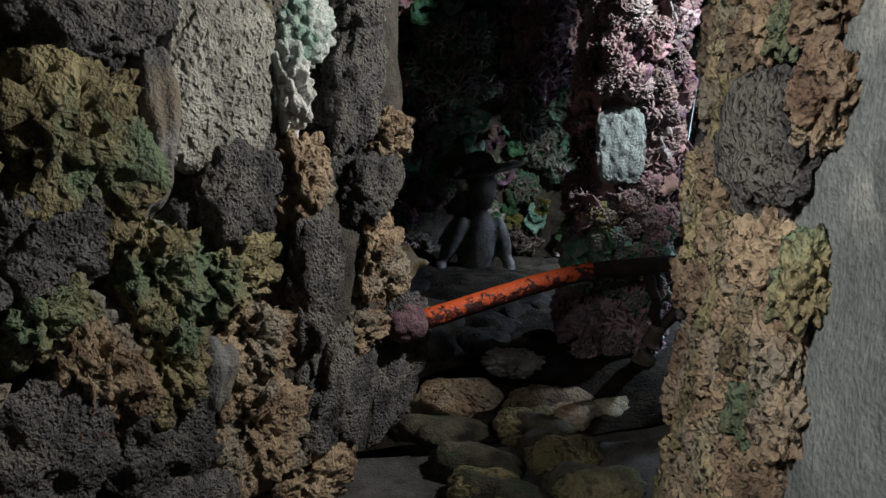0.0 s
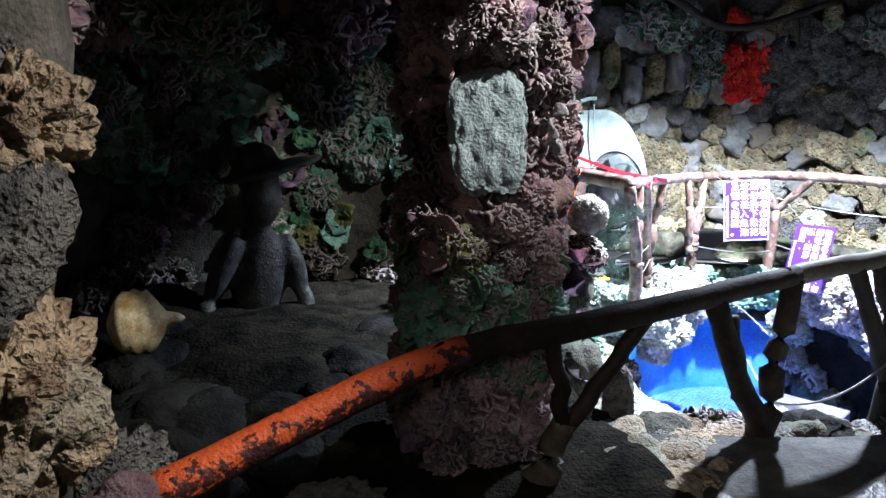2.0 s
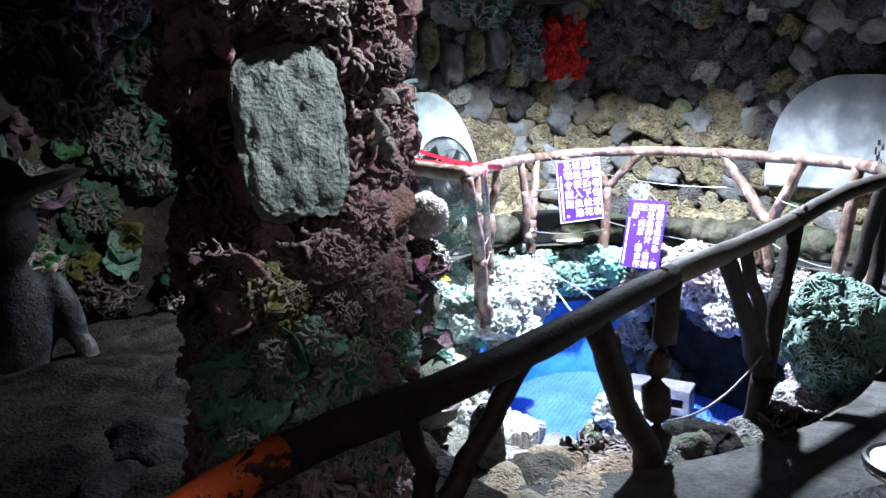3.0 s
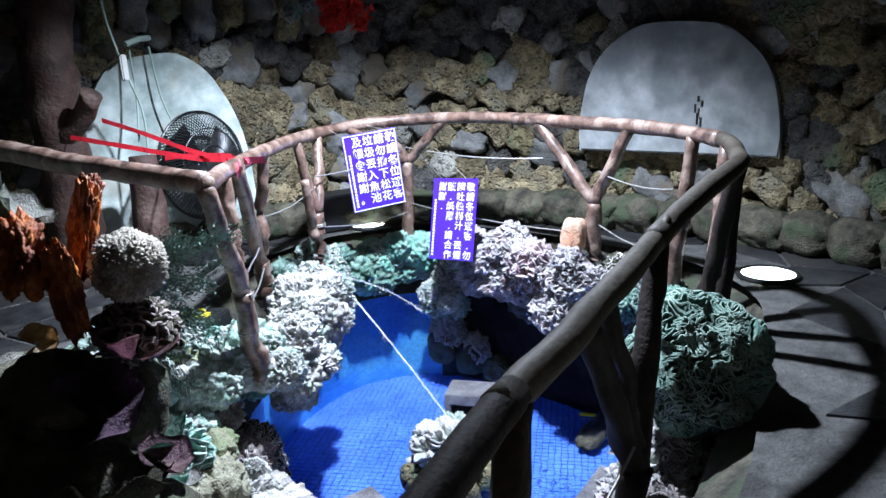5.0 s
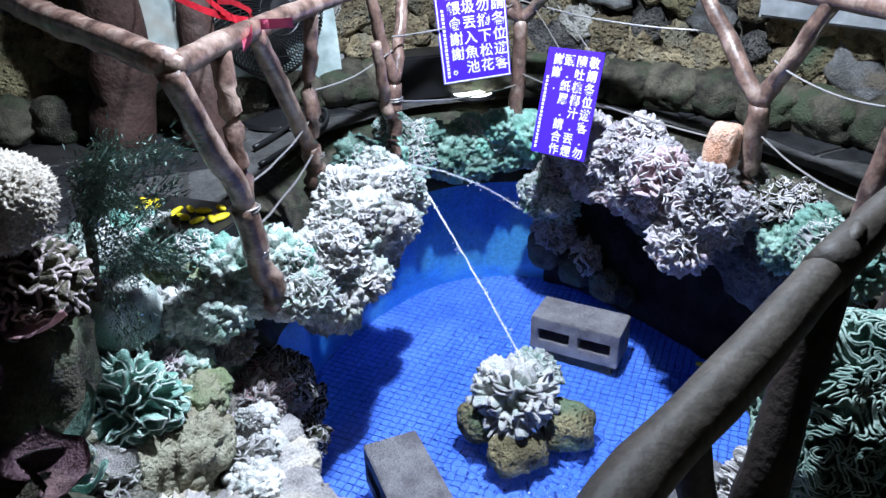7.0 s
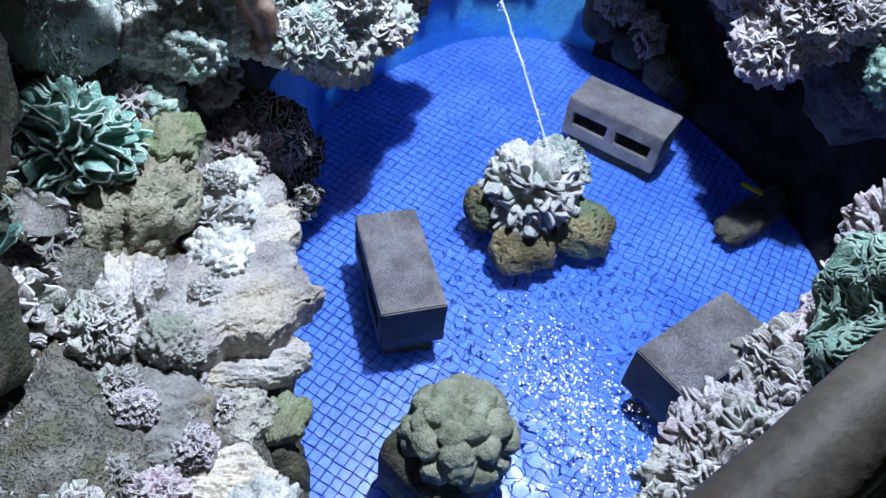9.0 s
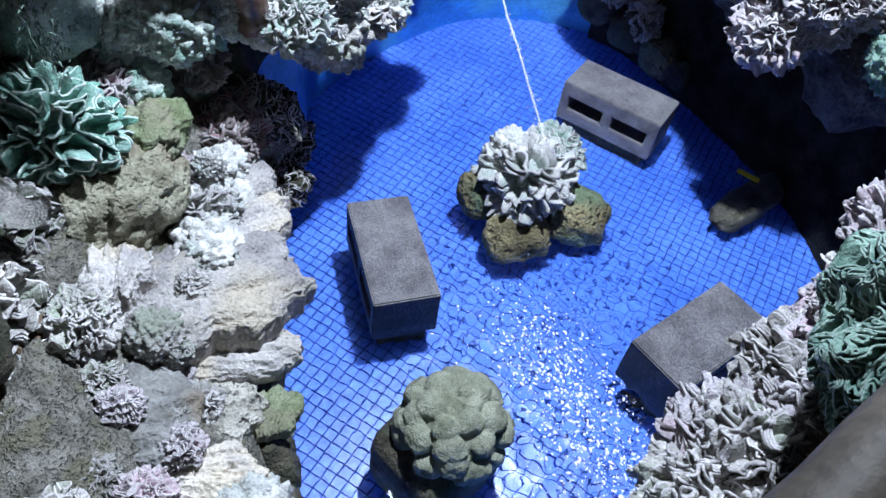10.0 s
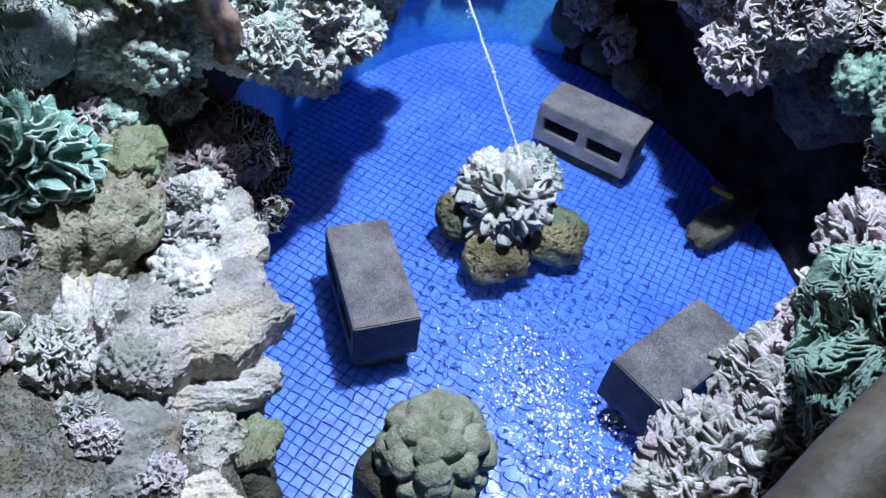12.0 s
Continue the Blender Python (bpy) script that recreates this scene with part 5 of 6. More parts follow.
for k in range(1100):
    x, y = rng.uniform(1.1, 1.62), rng.uniform(2.4, 3.3)
    z = 0.3 + 0.3 * min(1.0, max(0.0, (1.68 + 0.1 * max(0, y - 2.95) - x) / 0.35)) + 0.012
    r = rng.uniform(0.005, 0.014)
    base = len(chips_v)
    m = Euler([rng.uniform(0, 6) for _ in range(3)]).to_matrix()
    for q in ((1, 0, 0), (-0.6, 0.9, 0), (-0.5, -0.8, 0.1), (0, 0.1, 0.5), (0.1, 0, -0.5)):
        chips_v.append((Vector((x, y, z)) + m @ Vector(q) * r)[:])
    chips_f += [(base + a, base + b, base + e) for a, b, e in ((0, 1, 3), (1, 2, 3), (2, 0, 3), (1, 0, 4), (2, 1, 4), (0, 2, 4))]
chips = put("shell_chips", mesh_from("shell_chips", chips_v, chips_f, WHITE, False))
tagged(chips, "scattered white shell and coral chips on gravel", "shell chips", kind="stuff")


# ---- coral pillar ----
pillar = thing("coral_pillar", (0.55, 2.25, 0.7), "pillar crusted with mauve ruffled coral and a bare cement patch", "pillar")
core_bm = bmesh.new()
tube(core_bm, [(0.55 + 0.03 * math.sin(z * 2), 2.27, z) for z in np.arange(0.55, 3.3, 0.1)], 0.16, 20, 0.25, 2)
part("core", core_bm, MAUVE, pillar, smooth=True)
for k in range(330):
    z = 0.65 + 2.05 * (k / 330) + rng.uniform(-0.03, 0.03)
    a = rng.uniform(-200, 20)
    x, y = 0.55 + 0.205 * math.cos(radians(a)), 2.27 + 0.205 * math.sin(radians(a))
    if math.hypot((a + 112) / 48, (z - 1.7) / 0.23) < 1:
        continue
    t = rng.random()
    mat = MAUVE if t < 0.62 else PLUM if t < 0.8 else LILAC
    if 1.0 < z < 1.36 and t > 0.4:
        mat = FERN if t > 0.6 else TEAL
    if 1.36 < z < 1.56 and a < -90 and t > 0.72:
        mat = LIME
    if z < 0.98:
        mat = MAUVE if t < 0.5 else ASH if t > 0.85 else PLUM
    r = rng.uniform(0.05, 0.085)
    put("coral", FRILLS[k % 6] if k % 3 == 0 else RUFFLES[k % 4], pillar, facing(x, y, z, r if k % 3 == 0 else r * 0.8, (math.cos(radians(a)), math.sin(radians(a)), rng.uniform(-0.2, 0.5)), rng.uniform(0, 360), (rng.uniform(-25, 25), rng.uniform(-25, 25))), material=mat)


for k in range(70):
    z = 0.62 + 2.1 * (k / 70)
    a = (k * 137.5) % 220 - 200
    if math.hypot((a + 112) / 52, (z - 1.7) / 0.25) < 1:
        continue
    r = rng.uniform(0.08, 0.11)
    put("coral", RUFFLES[k % 4], pillar, turned(0.55 + 0.13 * math.cos(radians(a)), 2.27 + 0.13 * math.sin(radians(a)), z, r, r, r, rng.uniform(-40, 40), rng.uniform(-40, 40), rng.uniform(0, 360)), material=PLUM if k % 3 else MAUVE)


def patch_mesh():
    p, f = sphere(5)
    q = p * np.array((1, 0.18, 1))
    q = q / (np.abs(p[:, [0]]) ** 4 + np.abs(p[:, [2]]) ** 4 + np.abs(p[:, [1]]) ** 4) ** 0.25
    q[:, 1] += 0.09 * fractal(p * 4, 3, 4, 0.6)
    q[:, [0, 2]] *= (1 + 0.12 * fractal(p * 3, 8, 3))[:, None]
    return mesh_from("cement_patch", q, f, SLAB)


put("cement_patch", patch_mesh(), pillar, turned(0.485, 2.09, 1.7, 0.095, 0.1, 0.15, 0, -6, -18), label="bare grey cement patch")

# ---- niche corals ----
cn, dn = wall_points(NICHE_PLAN, 0.02)
runn = np.r_[0, np.cumsum(np.hypot(*np.diff(cn, axis=0).T))]
for k in range(340):
    s = rng.uniform(1.6, runn[-1] - 0.1)
    z = rng.uniform(0.6, 2.75)
    i = int(np.searchsorted(runn, s))
    x, y = cn[i]
    nx, ny = dn[i, 1], -dn[i, 0]
    t = noise.noise((x * 1.7, z * 1.3, 4.2)) + rng.uniform(-0.25, 0.25)
    mat = PLUM if t < -0.02 else FERN if t < 0.25 else TEAL if t < 0.45 else LIME
    # Corals below 1.05 m get the dark rock material instead.
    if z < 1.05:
        mat = MOSS_SHADE
    big = k % 2
    r = rng.uniform(0.1, 0.15) if big else rng.uniform(0.06, 0.1)
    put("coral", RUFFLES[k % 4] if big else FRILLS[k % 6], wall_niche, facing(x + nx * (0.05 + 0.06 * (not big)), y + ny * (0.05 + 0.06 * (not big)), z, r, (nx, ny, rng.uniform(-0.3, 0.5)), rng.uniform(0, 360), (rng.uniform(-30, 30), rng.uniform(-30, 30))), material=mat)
hang = thing("hanging_coral_mass", (0.0, 3.3, 2.4), "plum and green ruffled coral hanging from the niche roof", "coral mass")
for k in range(150):
    x, y = rng.uniform(-0.75, 0.45), rng.uniform(2.9, 3.6)
    low = 1.84 + 0.35 * noise.noise((x * 2, y * 2, 1)) + 0.25 * abs(x - 0.1)
    z = rng.uniform(low, 2.7)
    t = noise.noise((x * 2.3 + 5, z * 1.9, 2))
    put("coral", FRILLS[k % 6] if k % 2 else RUFFLES[k % 4], hang, facing(x, y, z, 0.08 if k % 2 else 0.13, (rng.uniform(-0.4, 0.4), -1, rng.uniform(-0.6, 0.3)), rng.uniform(0, 360)), material=MAUVE if t < -0.15 else PLUM if t < 0.1 else TEAL if k % 5 == 0 else FERN)
for k in range(70):
    x, y = rng.uniform(-0.75, 0.95), rng.uniform(1.95, 3.9)
    r = rng.uniform(0.1, 0.2)
    if abs(x - 0.05) < 0.45 and y > 2.9:
        continue
    # The niche's shade is painted into these boulders' near-black colour.
    ob = put("boulder", BOULDERS[k % 3], None, turned(x, y, 0.72 + 0.06 * (y - 2), r * 1.3, r, r * 0.8, 0, 0, rng.uniform(0, 360)), material=SHADEROCK)
    tagged(ob, "rounded boulder with the niche shade painted near-black", "boulder", "boulders on the niche floor")
for k, (x, y, r) in enumerate(((0.78, 1.8, 0.15), (0.98, 1.87, 0.14), (1.16, 1.93, 0.12), (0.52, 1.72, 0.15), (0.3, 1.66, 0.14), (1.36, 2.0, 0.11), (0.92, 2.0, 0.16), (1.12, 2.05, 0.15), (1.3, 2.1, 0.13), (0.62, 1.87, 0.15), (0.24, 1.78, 0.17), (-0.12, 1.79, 0.16), (1.0, 2.16, 0.14), (1.2, 2.2, 0.13))):
    ob = put("boulder", BOULDERS[k % 3], None, turned(x, y, (0.76 if x > 0.8 else 0.66), r * 1.4, r, r * 0.75, 0, 0, 20 + 9 * (k % 5)), material=RUST if k % 3 else OLIVE)
    tagged(ob, "rounded brown-grey boulder under the rail", "boulder", "boulders under the rail")
rubble = put("coral_rubble", KNOBS[1], None, turned(0.1, 1.98, 0.78, 0.13, 0.1, 0.06), material=ASH)
tagged(rubble, "heap of pale coral rubble on the ground", "coral rubble")
for k in range(16):
    x, y = -0.35 + 0.62 * ((k * 0.618) % 1.0), 1.0 + 0.75 * ((k * 0.755) % 1.0)
    ob = put("boulder", BOULDERS[k % 3], None, turned(x + 0.15, y, float(ground(x, y)) + 0.03, rng.uniform(0.14, 0.22), 0.1, 0.09, 0, 0, rng.uniform(-25, 25)), material=MOSS_SHADE if k % 3 else OCHRE)
    tagged(ob, "long dark boulder on the passage floor", "boulder", "boulders on the passage floor")
jug = put("dark_stone", rock_mesh("dark_stone", 333, LAVA, 4, 2.4, 0.08), None, turned(1.05, 2.3, 0.86, 0.06, 0.05, 0.15))
tagged(jug, "upright dark smooth stone beside the pillar", "stone")


# ---- statue in the niche ----
def statue():
    bm = bmesh.new()

    def ball(x, y, z, sx, sy, sz, rx=0, ry=0, rz=0):
        bmesh.ops.create_icosphere(bm, subdivisions=3, radius=1, matrix=turned(x, y, z, sx, sy, sz, rx, ry, rz))

    x, y = 0.02, 3.8
    ball(x + 0.02, y, 1.48, 0.075, 0.085, 0.1)
    ball(x + 0.05, y, 1.57, 0.2, 0.17, 0.022, 0, -14, 0)
    ball(x + 0.0, y, 1.6, 0.08, 0.08, 0.06)
    ball(x + 0.01, y, 1.39, 0.045, 0.045, 0.07)
    ball(x + 0.01, y, 1.22, 0.105, 0.085, 0.17, 0, 6, 0)
    ball(x + 0.05, y - 0.01, 1.03, 0.1, 0.09, 0.09)
    ball(x + 0.06, y - 0.02, 0.95, 0.12, 0.11, 0.07)
    ball(x - 0.12, y - 0.04, 1.24, 0.045, 0.05, 0.13, 0, 26, 0)
    ball(x - 0.18, y - 0.06, 1.1, 0.045, 0.05, 0.05)
    ball(x - 0.09, y - 0.12, 1.04, 0.12, 0.042, 0.04, 0, 16, 20)
    ball(x + 0.02, y - 0.13, 1.02, 0.045, 0.035, 0.035)
    ball(x + 0.14, y, 1.25, 0.045, 0.05, 0.12, 0, -18, 0)
    ball(x + 0.18, y - 0.02, 1.08, 0.04, 0.045, 0.1, 0, 8, 0)
    ball(x + 0.02, y - 0.06, 0.84, 0.1, 0.1, 0.13, 0, -8, 0)
    ball(x + 0.17, y - 0.05, 0.86, 0.07, 0.07, 0.14, 0, -38, 0)
    ball(x + 0.25, y - 0.06, 0.7, 0.055, 0.06, 0.13, 0, -12, 0)
    ball(x - 0.02, y - 0.06, 0.66, 0.07, 0.07, 0.16)
    ball(x + 0.07, y - 0.02, 0.54, 0.22, 0.16, 0.1)
    bmesh.ops.transform(bm, matrix=Matrix.Translation((-0.05, 3.8, 1.54)) @ Matrix.Diagonal((1.25, 1.25, 1.42, 1)) @ Matrix.Translation((0, -3.8, -1.6)), verts=bm.verts)
    ob = part("statue", bm, BRONZE, None, smooth=True)
    r = ob.modifiers.new("blend", "REMESH")
    r.mode, r.voxel_size, r.use_smooth_shade = "VOXEL", 0.014, True
    s = ob.modifiers.new("soften", "SMOOTH")
    s.iterations = 6
    tagged(ob, "weathered grey statue in a hat among the coral", "statue")


statue()
conch = thing("conch_shell", (-0.5, 3.1, 0.9), "buff conch shell with a pointed tip on the rocks", "shell")
cbm = bmesh.new()
tube(cbm, [(-0.56 + 0.02 * i, 3.05, 0.97 + 0.002 * i) for i in range(14)], [0.02, 0.07, 0.1, 0.12, 0.115, 0.125, 0.11, 0.115, 0.09, 0.06, 0.03, 0.026, 0.02, 0.004], 18)
part("shell_body", cbm, CONCH, conch, smooth=True)


# ---- marble slabs against the wall ----
def marble(name, x, y, low, half, high, face, material, label, thick=0.07):
    """A thick slab with an arched, slightly uneven outline."""
    bm = bmesh.new()
    n = 40
    out = []
    for i in range(n + 1):
        a = math.pi * i / n
        wob = 1 + 0.02 * noise.noise((math.cos(a) * 3 + half * 9, math.sin(a) * 3, 1))
        out.append((-math.copysign(abs(math.cos(a)) ** 0.75, math.cos(a)) * half * wob, low + (high - low) * math.sin(a) ** 0.8 * wob))
    front = [bm.verts.new((u, -thick / 2, z)) for u, z in out]
    back = [bm.verts.new((u, thick / 2, z)) for u, z in out]
    bm.faces.new(front)
    bm.faces.new(back[::-1])
    for i in range(len(out)):
        j = (i + 1) % len(out)
        bm.faces.new((front[i], back[i], back[j], front[j]))
    bmesh.ops.bevel(bm, geom=[e for e in bm.edges if all(v in front for v in e.verts)], offset=0.012, segments=2, affect="EDGES")
    bmesh.ops.transform(bm, matrix=pose(x, y, 0, 0, 0, face), verts=bm.verts)
    ob = part(name, bm, material, None)
    tagged(ob, label, "marble slab")
    return ob


marble("marble_slab", 2.41, 5.18, 0.84, 0.46, 1.92, -12, MARBLE, "arched pale green marble slab leaning on the wall")
marble("marble_slab", 4.33, 3.28, 1.28, 0.54, 1.96, -83, GRANITE, "arched pale grey marble slab with dark stains")
stain_bm = bmesh.new()
for u, w, z0, z1 in ((0.0, 0.012, 1.44, 1.5), (0.012, 0.01, 1.5, 1.545), (-0.004, 0.014, 1.555, 1.585), (0.004, 0.008, 1.38, 1.43)):
    box_into(stain_bm, (4.284, 3.13 + u, (z0 + z1) / 2), (0.004, w, z1 - z0), 7)
stain = part("inscription", stain_bm, BLACK, bpy.data.objects["marble_slab.001"], "dark vertical stroke on the marble")

# ---- red coral and tree work on the wall ----
redc = thing("red_coral", (3.55, 5.08, 2.1), "bright scarlet coral cluster fixed on the wall", "coral")
for x, y, z, r in ((3.5, 5.03, 2.2, 0.09), (3.56, 5.02, 2.26, 0.1), (3.64, 5.02, 2.22, 0.09), (3.58, 5.02, 2.16, 0.09), (3.68, 5.02, 2.3, 0.08), (3.48, 5.03, 2.3, 0.08), (3.46, 5.08, 2.26, 0.11), (3.6, 5.06, 2.3, 0.12), (3.7, 5.05, 2.24, 0.1), (3.52, 5.06, 2.14, 0.1), (3.62, 5.05, 2.12, 0.11), (3.68, 5.05, 2.16, 0.08), (3.48, 5.06, 2.5, 0.06), (3.55, 5.07, 2.48, 0.05)):
    put("branch", FINE_RUFFLES[int(r * 100) % 3], redc, turned(3.58 + (x - 3.58) * 1.45, y, 2.24 + (z - 2.22) * 1.4, r * 1.35, r, r * 1.35, 0, 0, 900 * r), material=RED)
for x, y, z, r, m in ((3.3, 5.1, 2.25, 0.14, FERN), (3.25, 5.1, 2.4, 0.15, FERN), (2.95, 5.14, 2.5, 0.17, FERN), (2.75, 5.16, 2.6, 0.18, FERN), (3.05, 5.1, 2.62, 0.13, TEAL), (3.22, 5.1, 2.15, 0.1, NET), (4.1, 4.35, 2.5, 0.14, NET), (4.36, 2.9, 2.35, 0.12, FERN)):
    put("coral", RUFFLES[int(r * 100) % 4], wall_back, turned(x, y, z, r, r * 0.7, r, 0, 0, 700 * r), material=m)
vine = thing("dry_branch", (2.9, 4.7, 2.75), "crooked dark branch hanging under the ceiling", "branch")
log("limb", curve_points([(2.3, 4.9, 2.78), (2.75, 4.85, 2.68), (3.1, 4.8, 2.52), (3.5, 4.8, 2.56), (3.9, 4.6, 2.72)], 0.05), 0.03, 0.022, DARKWOOD, vine, seed=61)
log("limb", curve_points([(3.72, 4.75, 2.62), (3.8, 4.8, 2.45), (3.84, 4.85, 2.28)], 0.05), 0.014, 0.008, DARKWOOD, vine, seed=62)
log("limb", curve_points([(3.15, 4.8, 2.52), (3.1, 4.82, 2.7), (3.0, 4.82, 3.1)], 0.05), 0.02, 0.018, DARKWOOD, vine, seed=63)

trunk = thing("tree_trunk", (2.0, 5.05, FLOOR), "reddish brown tree trunk post with a lopped limb", "tree trunk")
log("stem", curve_points([(1.82, 5.1, FLOOR - 0.03), (1.88, 5.08, 1.2), (1.86, 5.06, 1.7), (1.9, 5.06, 2.3), (1.87, 5.08, 3.15)], 0.07), 0.13, 0.09, TRUNKWOOD, trunk, knobbly=0.25, seed=71, sides=16)
log("limb", curve_points([(1.87, 5.02, 1.55), (1.93, 4.9, 1.66), (1.95, 4.82, 1.74)], 0.04), 0.06, 0.045, TRUNKWOOD, trunk, knobbly=0.25, seed=72)
stump = thing("sawn_stump", (2.24, 4.9, FLOOR), "sawn reddish log standing upright by the marble", "stump")
log("stem", curve_points([(2.11, 4.86, FLOOR - 0.01), (2.15, 4.88, 1.1), (2.16, 4.9, 1.44)], 0.05), 0.1, 0.065, TRUNKWOOD, stump, knobbly=0.16, seed=73, sides=14)


# ---- fan ----
def fan():
    ob = thing("floor_fan", (2.5, 4.95, FLOOR), "black round floor fan with a wire cage", "fan")
    turn = pose(2.48, 4.93, 1.35, 0, 0, 14) @ pose(0, 0, 0, -4) @ Matrix.Scale(1.16, 4)

    def ring(bm, r, y, thick):
        pts = [(r * math.cos(2 * math.pi * i / 48), y, r * math.sin(2 * math.pi * i / 48)) for i in range(49)]
        tube(bm, pts, thick, 6)

    for name, y in (("front_cage", -0.075), ("back_cage", 0.075)):
        bm = bmesh.new()
        ring(bm, 0.235, 0, 0.006)
        ring(bm, 0.16, y * 0.9, 0.0025)
        ring(bm, 0.085, y, 0.003)
        for i in range(90):
            a = 2 * math.pi * i / 90
            tube(bm, [(r * math.cos(a + k * 0.08), y * f, r * math.sin(a + k * 0.08)) for k, (r, f) in enumerate(((0.05, 1.0), (0.12, 0.97), (0.18, 0.8), (0.22, 0.45), (0.235, 0.0)))], 0.0022, 4)
        bmesh.ops.transform(bm, matrix=turn, verts=bm.verts)
        cage = part(name, bm, STEEL, ob, "fine black wire cage")
    bm = bmesh.new()
    tube(bm, [(0, -0.085, 0), (0, -0.08, 0), (0, -0.07, 0)], [0.03, 0.05, 0.05], 20)
    bmesh.ops.transform(bm, matrix=turn, verts=bm.verts)
    part("badge", bm, BLACK, bpy.data.objects["front_cage"])
    for b in range(3):
        bm = bmesh.new()
        rows = []
        for i in range(8):
            r = 0.03 + 0.18 * i / 7
            rows.append([bm.verts.new((r * math.cos(a), -0.03 + 0.05 * s, r * math.sin(a))) for s, a in ((0, 2.09 * b - 0.1), (0.5, 2.09 * b + 0.45), (1, 2.09 * b + 0.9))])
        for p, q in zip(rows, rows[1:]):
            for k in range(2):
                bm.faces.new((p[k], p[k + 1], q[k + 1], q[k]))
        bmesh.ops.solidify(bm, geom=bm.faces[:], thickness=0.003)
        bmesh.ops.transform(bm, matrix=turn, verts=bm.verts)
        part("blade", bm, BLACK, ob)
    bm = bmesh.new()
    tube(bm, [(0, 0.05, 0), (0, 0.09, 0), (0, 0.17, 0), (0, 0.19, 0)], [0.05, 0.07, 0.06, 0.03], 18)
    bmesh.ops.transform(bm, matrix=turn, verts=bm.verts)
    part("motor_housing", bm, BLACK, ob)
    bm = bmesh.new()
    tube(bm, [(2.52, 5.03, FLOOR), (2.52, 5.03, 1.36)], 0.016, 12)
    part("pole", bm, BLACK, ob)
    bm = bmesh.new()
    tube(bm, [(2.52, 5.03, FLOOR + 0.004), (2.52, 5.03, FLOOR + 0.02), (2.52, 5.03, FLOOR + 0.05)], [0.2, 0.19, 0.04], 28)
    part("base", bm, BLACK, ob)


fan()


# ---- signs ----
def letters(columns):
    """White lettering in upright columns, read from the right, as one bmesh in the board's plane."""
    bm = bmesh.new()
    for col, (text, x, y0, step, size) in enumerate(columns):
        for k, ch in enumerate(text):
            data = bpy.data.curves.new("glyph", "FONT")
            data.body, data.size, data.align_x, data.extrude = ch, size, "CENTER", 0.0006
            data.offset = 0.0007
            ob = bpy.data.objects.new("glyph", data)
            scene.collection.objects.link(ob)
            bpy.context.view_layer.update()
            me = bpy.data.meshes.new_from_object(ob.evaluated_get(bpy.context.evaluated_depsgraph_get()))
            me.transform(Matrix.Translation((x, y0 - k * step, 0)))
            bm.from_mesh(me)
            bpy.data.meshes.remove(me)
            bpy.data.objects.remove(ob)
            bpy.data.curves.remove(data)
    return bm


def sign(name, tl, right, down, w, h, columns, bars, border, label, hang):
    """A thin hung board. right and down are unit directions in its plane."""
    right, down = Vector(right).normalized(), Vector(down)
    down = (down - right * down.dot(right)).normalized()
    out = right.cross(-down).normalized()
    m = Matrix((( right[0], -down[0], out[0], tl[0]), (right[1], -down[1], out[1], tl[1]), (right[2], -down[2], out[2], tl[2]), (0, 0, 0, 1)))
    ob = thing(name, tl, label, "sign", "hanging notices on the rail")
    bm = bmesh.new()
    box_into(bm, (w / 2, -h / 2, -0.003), (w, h, 0.005))
    bmesh.ops.transform(bm, matrix=m, verts=bm.verts)
    board = part("board", bm, SIGNBLUE, ob)
    for column in columns:
        bm = letters([column])
        bmesh.ops.transform(bm, matrix=m @ Matrix.Translation((0, 0, 0.001)), verts=bm.verts)
        me = bpy.data.meshes.new("lettering")
        bm.to_mesh(me)
        bm.free()
        me.materials.append(INK_GLINT)
        put("lettering", me, board, None, "column of white characters")
    bm = bmesh.new()
    x, y0, y1 = bars
    k = 0
    y = y0
    while y > y1:
        box_into(bm, (x, y - 0.006, 0.001), (0.011, 0.011, 0.001))
        y -= 0.0155
    bmesh.ops.transform(bm, matrix=m, verts=bm.verts)
    part("small_print", bm, INK_GLINT, board, "column of tiny white print")
    if border:
        bm = bmesh.new()
        e = 0.006
        for cx, cy, sx, sy in ((w / 2, -e, w - 0.004, 0.005), (w / 2, -h + e, w - 0.004, 0.005), (e, -h / 2, 0.005, h - 0.01), (w - e, -h / 2, 0.005, h - 0.01)):
            box_into(bm, (cx, cy, 0.001), (sx, sy, 0.001))
        bmesh.ops.transform(bm, matrix=m, verts=bm.verts)
        part("border", bm, INK_GLINT, board, "white border line")
    for a, b in hang:
        bm = bmesh.new()
        tube(bm, [a, ((Vector(a) + Vector(b)) / 2 + Vector((0.004, 0, 0)))[:], b], 0.002, 5)
        part("hanging_wire", bm, WIRE, ob)
    return ob


S1 = (2.953, 4.371, 1.467)
sign("notice_board", S1, (0.9, -0.42, 0.1), (0.07, -0.02, -1), 0.285, 0.4,
    [("敬請各位遊客", 0.25, -0.062, 0.06, 0.056), ("請勿摘下松花", 0.19, -0.062, 0.06, 0.056), ("垃圾丟入魚池", 0.13, -0.062, 0.06, 0.056), ("及餵食謝謝。", 0.072, -0.062, 0.06, 0.056)], (0.026, -0.1, -0.37), True,
    "violet-blue notice with four columns of white characters", (((2.955, 4.37, 1.46), (2.95, 4.46, 1.5)), ((3.19, 4.26, 1.48), (3.2, 4.5, 1.5))))
S2 = (3.333, 4.102, 1.224)
